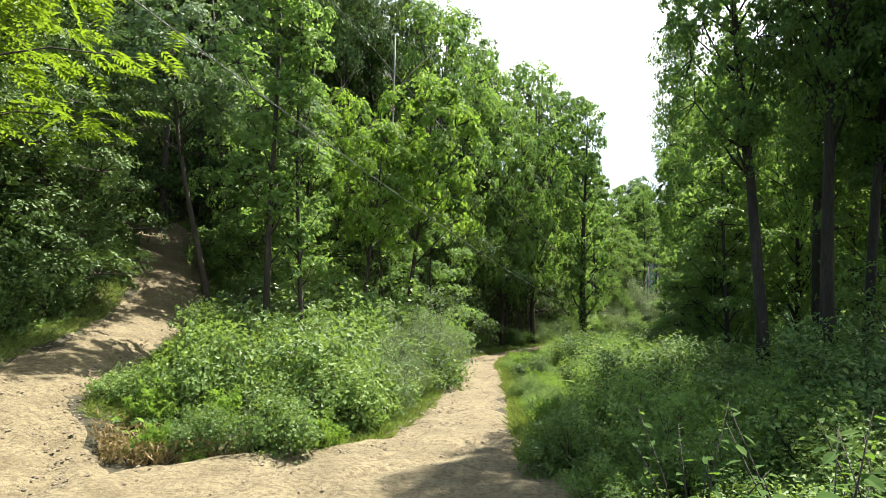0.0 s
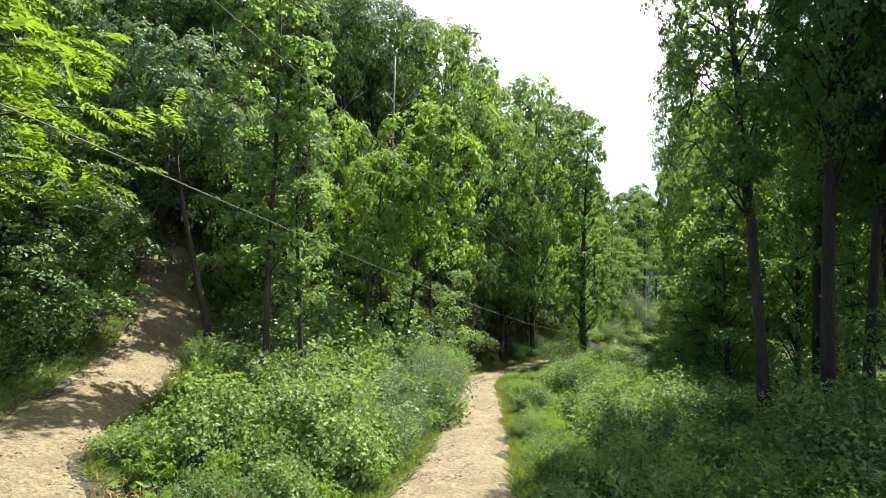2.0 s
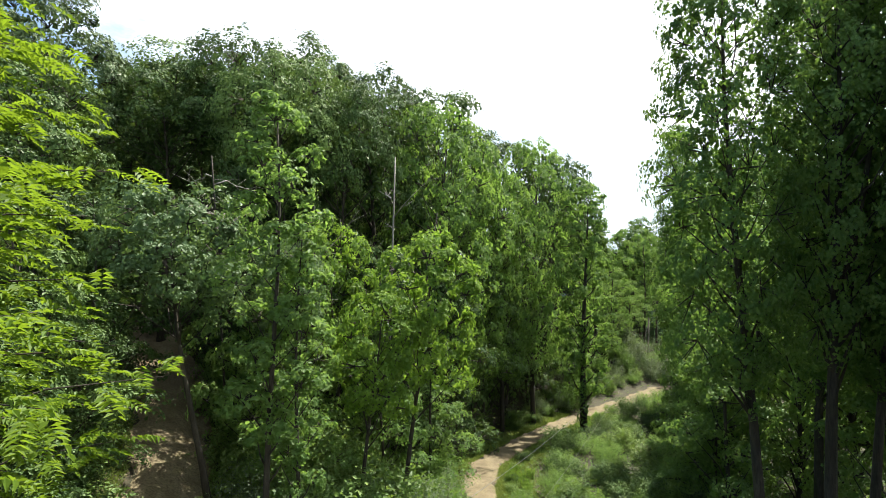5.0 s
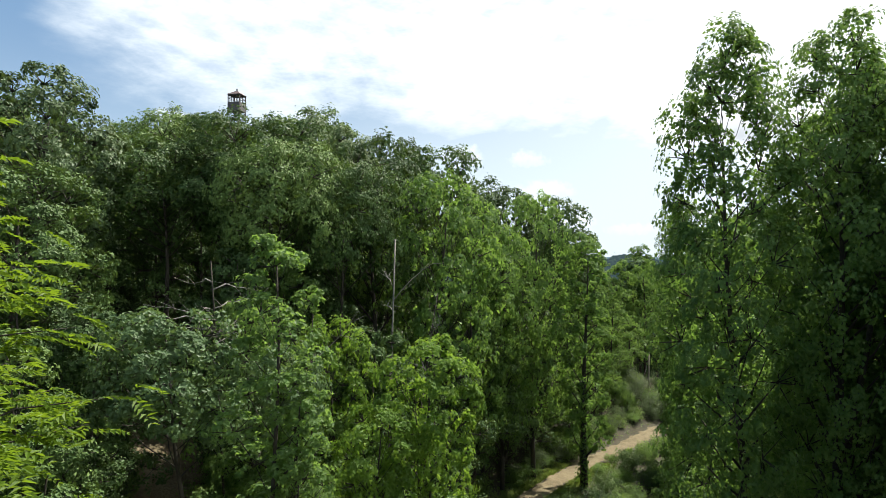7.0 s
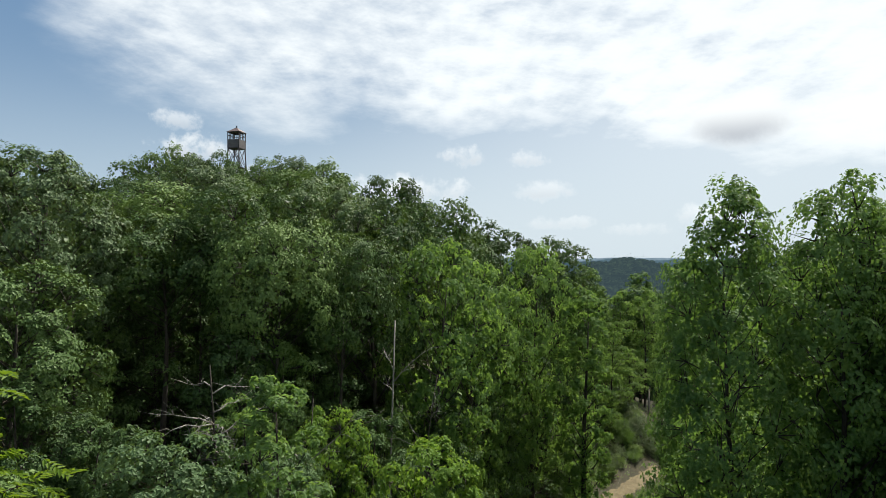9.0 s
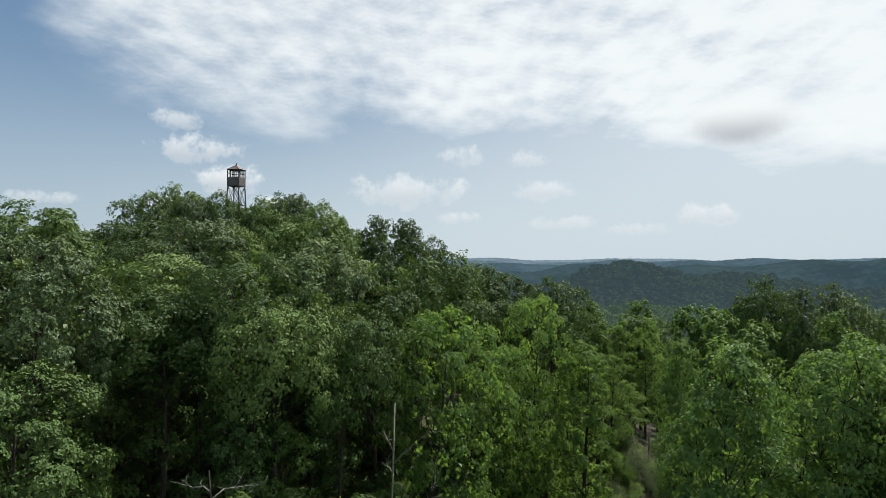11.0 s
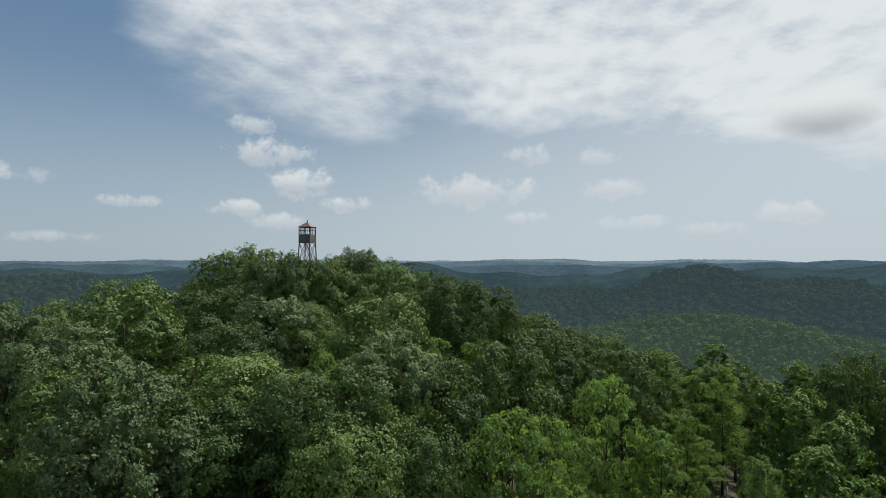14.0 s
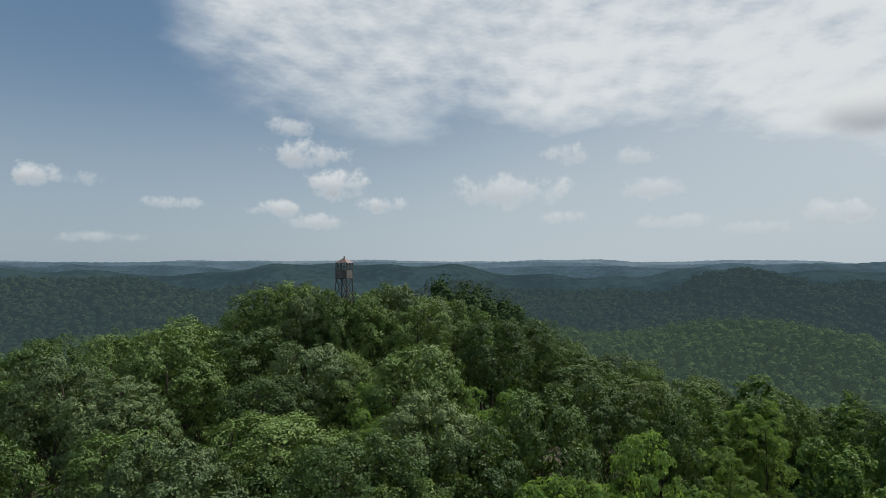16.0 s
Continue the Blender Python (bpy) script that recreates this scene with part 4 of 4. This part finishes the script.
    root.matrix_basis = pose(-24.4, 74.5, base, 0, 0, -12)
    return root


make_tower()


# ---------------------------------------------------------------- shrubs and undergrowth
def make_bush(name, label, mat, R, h, mounds, leaves, leaf, seed, slim=0.62, category="shrub", upright=0.0):
    """An uneven shrub: several leafy shoots of different heights from one root, with gaps between them."""
    r = np.random.default_rng(seed)
    root = tagged(new(name), label, category, name.replace("_", " ") + "s by the road")
    tubes, pos, fac = [], [], []
    per = leaves // mounds
    for i in range(mounds):
        ang, rr = i * 2.4 + r.uniform(-0.5, 0.5), R * 0.85 * math.sqrt((i + 0.3) / mounds)
        hi = h * r.uniform(0.5, 1.05) * (1 - 0.35 * rr / R)
        mr = R * r.uniform(0.24, 0.42) * (1 - 0.4 * upright)
        c = np.array((math.cos(ang) * rr, math.sin(ang) * rr, 0))
        foot = c * 0.35 + np.array((0, 0, -0.1))
        tip = c + np.array((0, 0, hi))
        tubes.append(tube([foot, foot * 0.4 + tip * 0.6, tip], [0.010 + 0.006 * h, 0.008, 0.003], 4))
        n = max(6, int(14 * (1 + upright)))
        d = unit(r.normal(size=(n, 3)) + np.array((0, 0, 0.5)))
        t = r.uniform(0.15, 1.0, (n, 1)) ** 0.7
        cc = foot + (tip - foot) * t + d * mr * (1.15 - 0.65 * t * upright - 0.25 * t)
        for k in range(0, n, 3):
            tubes.append(tube([foot + (tip - foot) * t[k] * 0.8, cc[k]], [0.006, 0.003], 3))
        q = max(3, per // n)
        ce, dd = np.repeat(cc, q, 0), np.repeat(d, q, 0)
        pos.append(ce + r.normal(size=ce.shape) * mr * np.array((0.33, 0.33, 0.26)))
        fac.append(unit(dd * 0.9 + np.array((0, 0, 0.6)) + r.normal(size=ce.shape) * 0.5))
    p, n = np.concatenate(pos), np.concatenate(fac)
    p[:, 2] = np.maximum(p[:, 2], 0.04)
    v, f = merged(tubes)
    mesh_object("branchwork", v, f, BARK, root, True)
    leaf_object("foliage", leaf_quads(p, n, leaf * r.uniform(0.55, 1.35, len(p)), slim, 0.1, r), mat, root)
    return root


bramble_a = make_bush("bramble_shrub", "tangled green bramble shrub beside the dirt road", BRAMBLE, 1.0, 1.05, 10, 4800, 0.068, 101)
bramble_b = make_bush("bramble_shrub", "dense leafy bramble mound on the road bank", BRAMBLE, 1.1, 1.2, 9, 4000, 0.088, 102, 0.75)
weed = make_bush("weed_shrub", "fresh green tall weeds at the road edge", BRIGHT, 0.75, 1.15, 9, 1900, 0.10, 103, 0.4, "shrub", 0.8)
dark_shrub = make_bush("leafy_shrub", "dark green leafy shrub in the brush", UNDER, 1.1, 1.3, 10, 4200, 0.072, 104, 0.6, "shrub", 0.4)
# dark leaf colour here stands for the shade over the banks
shade_shrub = make_bush("leafy_shrub", "leafy shrub with leaves darkened for the shaded bank", OAK, 1.2, 1.7, 11, 4600, 0.085, 106, 0.62, "shrub", 0.2)
olive_shrub = make_bush("silvery_shrub", "silvery grey-green shrub with small leaves", OLIVE, 1.3, 1.9, 11, 4600, 0.075, 105, 0.5)
set_first(bramble_a, -4.2, 11.2, 0.3, 0.8)
set_first(bramble_b, -2.9, 11.4, 1.3, 0.8)
set_first(weed, 3.2, 25.5, 0, 1.0)
set_first(dark_shrub, 3.6, 12.2, 0, 1.0)
set_first(shade_shrub, -11.2, 15.2, 0, 1.4)
set_first(olive_shrub, -0.8, 21.6, 0, 1.1, 1.1)


def scatter_shrubs():
    r = np.random.default_rng(9)
    tx = lambda y: float(np.interp(y, [p[1] for p in TRACK], [p[0] for p in TRACK]))
    # the island between road and track
    y = 10.7
    while y < 27:
        x0, x1 = tx(y) + float(track_half(0, y)) + 0.9, float(road_x(y)) - float(main_half(0, y)) - 0.85
        n = max(1, int((x1 - x0) / 1.2))
        for i in range(n + 1):
            x = x0 + (x1 - x0) * (i + r.uniform(-0.25, 0.25)) / max(n, 1)
            edge = min(x - x0, x1 - x, y - 10.4)
            s = 0.62 + 0.42 * min(1.5, max(0, edge)) + 0.025 * (y - 11) + 0.03 * max(0, y - 15) + r.uniform(-0.3, 0.42)
            ob = (bramble_a, bramble_b, bramble_b, dark_shrub, weed, olive_shrub)[int(r.choice(6, p=(0.3, 0.26, 0.14, 0.12, 0.12, 0.06)))]
            if x - x0 < 1.1 or (y < 14 and ob is olive_shrub):
                ob = (weed, bramble_a, weed)[int(r.integers(0, 3))]
            put_copy(ob, x, y + r.uniform(-0.3, 0.3), r.uniform(0, 6.28), min(s, 0.85) if ob is weed else s * (0.8 if ob is olive_shrub else 1), r.uniform(0.8, 1.25))
        y += 1.3
    for x, y, s in ((-0.7, 22.8, 1.5), (-2.0, 21.6, 1.25), (-2.6, 23.5, 1.3), (-0.5, 24.6, 1.0), (-1.6, 19.6, 1.0), (-0.3, 26.4, 1.0), (-3.4, 18.6, 0.95), (-4.6, 21.5, 1.2), (-5.0, 17.2, 0.9), (24.2, 86.4, 1.5), (22.6, 84, 1.4), (0.1, 30, 1.0)):
        put_copy(olive_shrub, x, y, r.uniform(0, 6.28), s)
    # brush on the low side of the road
    y = 4.2
    while y < 62:
        x0 = float(road_x(y)) + float(main_half(0, y)) + (0.9 if y < 15 else 1.0)
        step = 1.25 + 0.035 * y
        x = x0
        while x < x0 + 5.5 + 0.14 * y:
            into = x - x0
            s = 0.6 + 0.22 * min(2.4, into) + r.uniform(-0.12, 0.2)
            ob = weed if into < 1.0 and y > 15 and r.uniform() < 0.75 else (dark_shrub, bramble_a if y < 10 else shade_shrub, dark_shrub, bramble_a if y < 10 else bramble_b)[int(r.integers(0, 4))]
            if math.hypot(x, y) > 3.5:
                put_copy(ob, x + r.uniform(-0.3, 0.3), y + r.uniform(-0.3, 0.3), r.uniform(0, 6.28), s, r.uniform(0.8, 1.15))
            x += step * r.uniform(0.85, 1.2)
        y += step
    # weeds along the low verge
    for i in range(46):
        y = 13.5 + i * 0.52
        x = float(road_x(y)) + float(main_half(0, y)) + r.uniform(0.35, 1.7)
        put_copy((weed, bramble_a, weed)[i % 3], x, y, r.uniform(0, 6.28), r.uniform(0.42, 0.72), r.uniform(0.8, 1.2))
    # thicket under the forest edge
    for i in range(44):
        y = r.uniform(21, 35)
        x = r.uniform(tx(y) + 2.6, float(road_x(y)) - 2.2)
        put_copy((dark_shrub, dark_shrub, bramble_b)[i % 3], x, y, r.uniform(0, 6.28), r.uniform(1.2, 1.9), r.uniform(0.9, 1.4))
    # bank above the bend, and the ground below the tall trees
    for i in range(56):
        y = r.uniform(58, 96)
        x = float(road_x(min(y, 88))) - r.uniform(2.2, 13)
        put_copy((dark_shrub, olive_shrub, bramble_b, dark_shrub)[i % 4], x, y, r.uniform(0, 6.28), r.uniform(1.2, 2.1), r.uniform(0.8, 1.2))
    for i in range(34):
        y = r.uniform(12, 34)
        x = r.uniform(7.5, 11 + 0.3 * y)
        put_copy((dark_shrub, bramble_a)[i % 2], x, y, r.uniform(0, 6.28), r.uniform(0.9, 1.6), r.uniform(0.7, 1.1))
    # uphill side of the track
    for i in range(64):
        y = 10 + i * 0.4
        x = tx(y) - float(track_half(0, y)) - r.uniform(0.9, 3.4)
        into = tx(y) - float(track_half(0, y)) - x
        put_copy((dark_shrub, shade_shrub, shade_shrub)[i % 3], x, y, r.uniform(0, 6.28), 0.45 + 0.5 * into + r.uniform(-0.1, 0.3), r.uniform(0.9, 1.3))
    # forest edge above the road
    for i in range(48):
        y = 27 + i * 1.1
        x = float(road_x(y)) - float(main_half(0, y)) - r.uniform(1.5, 4.2 if y > 45 else 3.0)
        put_copy((dark_shrub, bramble_b, olive_shrub)[i % 3], x, y, r.uniform(0, 6.28), r.uniform(0.8, 1.2), r.uniform(0.8, 1.2))


scatter_shrubs()


def scatter_grass():
    r = np.random.default_rng(19)
    n = 170000
    y = 6 + 52 * r.uniform(size=n) ** 1.5
    side = r.uniform(size=n)
    tx = np.interp(y, [p[1] for p in TRACK], [p[0] for p in TRACK])
    off = abs(r.normal(size=n)) * 0.85 - 0.12
    x = np.where(side < 0.3, road_x(y) - main_half(0, y) - off, np.where(side < 0.62, road_x(y) + main_half(0, y) + off * 1.3,
                 np.where(side < 0.82, tx - track_half(0, y) - off, tx + track_half(0, y) + off)))
    ok = (y > 11.8 - 3 * (x > 0)) & (path_gap(x, y, ROAD) > main_half(x, y) - 0.15) & (path_gap(x, y, TRACK) > track_half(x, y) - 0.15)
    x, y = x[ok], y[ok]
    h = r.uniform(0.05, 0.19, len(x)) * (1 + 0.3 * (x > 0))
    lean = r.normal(size=(len(x), 2)) * 0.12
    a = r.uniform(0, 6.28, len(x))
    w = 0.005 + 0.00045 * y
    z = ground(x, y) - 0.02
    dx, dy = np.cos(a) * w, np.sin(a) * w
    v = np.stack([np.stack([x - dx, y - dy, z], 1), np.stack([x + dx, y + dy, z], 1),
                  np.stack([x + lean[:, 0] * 0.5 + dx * 0.7, y + lean[:, 1] * 0.5 + dy * 0.7, z + h * 0.65], 1), np.stack([x + lean[:, 0], y + lean[:, 1], z + h], 1)], 1)
    tagged(leaf_object("verge_grass", v.reshape(-1, 3), GRASS, None), "yellow-green grass along the road verges", "grass", kind="stuff")


scatter_grass()


def scatter_dry():
    """Dead brown stems and leaves on the bank in front of the shrubs."""
    r = np.random.default_rng(23)
    n = 5200
    x = r.uniform(-6.4, 0.2, n)
    y = 10.15 + 0.18 * abs(x + 3) ** 1.1 * 0.3 + abs(r.normal(size=n)) * 0.55
    ok = (path_gap(x, y, ROAD) > main_half(x, y) - 0.1) & (path_gap(x, y, TRACK) > track_half(x, y) - 0.1)
    x, y = x[ok], y[ok]
    c = np.stack([x, y, ground(x, y) + 0.03 + 0.35 * r.uniform(size=len(x)) ** 2], 1)
    al = r.normal(size=c.shape) * np.array((0.5, 0.5, 1.0))
    v = leaf_quads(c, unit(r.normal(size=c.shape)), r.uniform(0.08, 0.3, len(x)), 0.12, 0.05, r, al)
    tagged(leaf_object("dry_stems", v, DRY, None), "dead brown stems on the bank below the shrubs", "dry stems", kind="stuff")


scatter_dry()


def scatter_litter():
    """Low leaves and herbs over the woodland floor."""
    r = np.random.default_rng(29)
    n = 80000
    y = 3 + 92 * r.uniform(size=n) ** 1.3
    x = r.uniform(-1, 1, n) * (8 + 0.75 * y)
    ok = (path_gap(x, y, ROAD) > main_half(x, y) + 0.25) & (path_gap(x, y, TRACK) > track_half(x, y) + 0.25)
    x, y = x[ok], y[ok]
    c = np.stack([x, y, ground(x, y) + r.uniform(0.02, 0.3, len(x))], 1)
    v = leaf_quads(c, unit(np.array((0, 0, 1.0)) + r.normal(size=c.shape) * 0.4), r.uniform(0.1, 0.26, len(x)), 0.7, 0.1, r)
    tagged(leaf_object("ground_herbs", v, UNDER, None), "low green herbs over the woodland floor", "undergrowth", kind="stuff")


scatter_litter()


def scatter_stones():
    r = np.random.default_rng(39)
    vs, fs, k = [], [], 0
    n = 15000
    y = 5 + 40 * r.uniform(size=n) ** 1.6
    tx = np.interp(y, [p[1] for p in TRACK], [p[0] for p in TRACK])
    on = r.uniform(size=n) < 0.6
    x = np.where(on, tx + r.uniform(-1, 1, n) * track_half(0, y), road_x(y) + r.uniform(-1, 1, n) * main_half(0, y))
    z = ground(x, y) + 0.10
    base = np.array(((1, 0, 0), (0, 1, 0), (-1, 0, 0), (0, -1, 0), (0, 0, 0.4), (0, 0, -0.5)))
    tri = np.array(((0, 1, 4), (1, 2, 4), (2, 3, 4), (3, 0, 4), (1, 0, 5), (2, 1, 5), (3, 2, 5), (0, 3, 5)))
    size = 0.010 + 0.042 * r.uniform(size=n) ** 4
    v = base[None] * (size[:, None, None] * r.uniform(0.6, 1.3, (n, 6, 1))) + np.stack([x, y, z], 1)[:, None, :]
    f = tri[None] + (np.arange(n) * 6)[:, None, None]
    tagged(mesh_object("road_stones", v.reshape(-1, 3), f.reshape(-1, 3), STONE), "loose pale stones on the dirt track", "stones", kind="stuff")


scatter_stones()

# saplings with large single leaves close to the road
big_leaf = None


def make_sapling(x, y, h, twigs, per, leaf, seed, label):
    global big_leaf
    r = np.random.default_rng(seed)
    root = tagged(new("young_sapling"), label, "sapling")
    if big_leaf is None:
        a = np.array(((0, 0, 0), (0.3, 0.2, 0.03), (0.62, 0.2, 0.0), (1, 0, -0.12), (0.62, -0.2, 0.0), (0.3, -0.2, 0.03), (0.5, 0, -0.04)))
        big_leaf = bpy.data.meshes.new("leaf")
        big_leaf.from_pydata(a.tolist(), [], [(0, 1, 6), (1, 2, 6), (2, 3, 6), (3, 4, 6), (4, 5, 6), (5, 0, 6)])
        big_leaf.materials.append(SAPLING)
    tubes = []
    for i in range(twigs):
        ang = i * 2.4 + r.uniform(-0.4, 0.4)
        d = np.array((math.cos(ang), math.sin(ang), 0))
        tip = np.array((0, 0, h * r.uniform(0.6, 1.0))) + d * h * r.uniform(0.12, 0.4)
        b = np.array((0, 0, h * 0.08))
        mid = b * 0.5 + tip * 0.5 + np.array((0, 0, 0.1 * h))
        tubes.append(tube([b, mid, tip], [0.014, 0.009, 0.004], 5))
        for k in range(per):
            t = 0.3 + 0.7 * (k + 0.5) / per
            p = b * (1 - t) ** 2 + 2 * mid * t * (1 - t) + tip * t * t
            o = new("leaf", big_leaf)
            o.parent = root
            q = leaf * r.uniform(0.7, 1.15)
            o.matrix_basis = Matrix.Translation(p) @ Euler((r.uniform(-0.4, 0.4), r.uniform(-0.5, 0.35), ang + 2.2 * k + r.uniform(-0.4, 0.4))).to_matrix().to_4x4() @ Matrix.Diagonal((q, q, q, 1))
    for v, f in tubes:
        mesh_object("stem", [tuple(p) for p in v], f, BARK, root, True)
    root.matrix_basis = Matrix.Translation((x, y, float(ground(x, y)) - 0.03))
    return root


make_sapling(2.75, 4.6, 2.3, 9, 9, 0.21, 1, "leafy green sapling with large leaves beside the road")
make_sapling(2.35, 6.0, 1.95, 7, 9, 0.14, 2, "thin sapling with green and yellow leaves in the brush")
make_sapling(3.9, 5.6, 1.9, 8, 9, 0.17, 3, "leafy green sapling with large leaves beside the road")

# ---------------------------------------------------------------- dead wood
def make_snag(name, label, x, y, h, r0, seed, limbs, lean=(0.2, 0), rise=(0.2, 0.9)):
    r = np.random.default_rng(seed)
    root = tagged(new(name), label, "dead tree")
    line, rad = trunk_line(h, r0, lean, 0.15, r)
    rad = [q * 0.6 + r0 * 0.3 for q in rad]
    v, f = tube(line, rad, 7)
    mesh_object("trunk", [tuple(p) for p in v], f, DEADWOOD if r0 > 0.06 else BARK, root, True)
    for i in range(limbs):
        p = at_height(line, h * r.uniform(0.55, 0.97))
        ang = r.uniform(0, 6.28)
        d = np.array((math.cos(ang), math.sin(ang), r.uniform(*rise)))
        L = r.uniform(0.8, 2.9)
        q = p + d * L
        bend = [p + d * L * t + np.array((0, 0, 0.35 * L * t * (1 - t))) + r.normal(size=3) * 0.07 * (t > 0) for t in (0, 0.25, 0.5, 0.75, 1)]
        tubes = [tube(bend, [0.035, 0.028, 0.02, 0.013, 0.006], 5)]
        for k in range(7):
            e = bend[int(r.integers(1, 5))]
            g = unit(d + r.normal(size=3) * 0.8)
            tubes.append(tube([e, e + g * 0.3 + r.normal(size=3) * 0.05, e + g * r.uniform(0.5, 0.9)], [0.012, 0.008, 0.003], 4))
        v, f = merged(tubes)
        mesh_object("limb", v, f, DEADWOOD, root, True)
    root.matrix_basis = Matrix.Translation((x, y, float(ground(x, y)) - 0.05))


make_snag("dead_tree", "bare pale dead trunk standing among green trees", -2.95, 34.2, 15.8 - float(ground(-2.95, 34.2)), 0.085, 5, 4)
make_snag("dead_tree", "bare pale dead trunk leaning in the woods", -2.2, 34.8, 12.8 - float(ground(-2.2, 34.8)), 0.045, 6, 5, (1.9, 0.3))
make_snag("dead_tree", "thin bare dead sapling in the woods", -6.6, 29, 12.2, 0.05, 8, 6, (0.8, 0))
make_snag("dead_tree", "leaning bare dead tree with grey branches", -9.2, 27.4, 14.6 - float(ground(-9.2, 27.4)), 0.06, 9, 16, (-0.8, -0.4), (-0.15, 0.35))

# ---------------------------------------------------------------- power line
def make_pole(x, y, h, label):
    root = tagged(new("utility_pole"), label, "utility pole")
    v, f = tube([(0, 0, -0.5), (0.05, 0, h * 0.5), (0.12, 0, h)], [0.13, 0.11, 0.09], 10)
    mesh_object("pole", [tuple(p) for p in v], f, POLEWOOD, root, True)
    part("insulator", box(0.12, 0, h + 0.1, 0.08, 0.08, 0.2), CABLE, root, "pale insulator")
    v, f = tube([(0.1, 0, h * 0.92), (-1.6, -0.8, -0.1)], [0.02, 0.02], 5)
    mesh_object("guy_wire", [tuple(p) for p in v], f, CABLE, root, True)
    root.matrix_basis = Matrix.Translation((x, y, float(ground(x, y))))
    return root


make_pole(26.0, 80.5, 5.6, "thin grey utility pole beside the dirt road")
make_pole(-10.5, -20, 13.0, "thin grey utility pole behind the junction")


def make_cable(z0, slope, sag):
    pts = []
    for i in range(61):
        y = -20 + 100.5 * i / 60
        t = max(0.0, (y - 27) / 53.5)
        pts.append((-3.69 + 0.338 * y + 2.4 * t * t, y, z0 + slope * (y - 3.66) + sag * (y - 3.66) * (y - 27)))
    v, f = tube(pts, [0.005] * 61, 6)
    tagged(mesh_object("power_cable", [tuple(p) for p in v], f, CABLE, None, True), "pale overhead power cable sagging across the clearing", "cable")


make_cable(5.32, -0.1637, 0.001726)
make_cable(6.95, -0.1564, 0.00153)
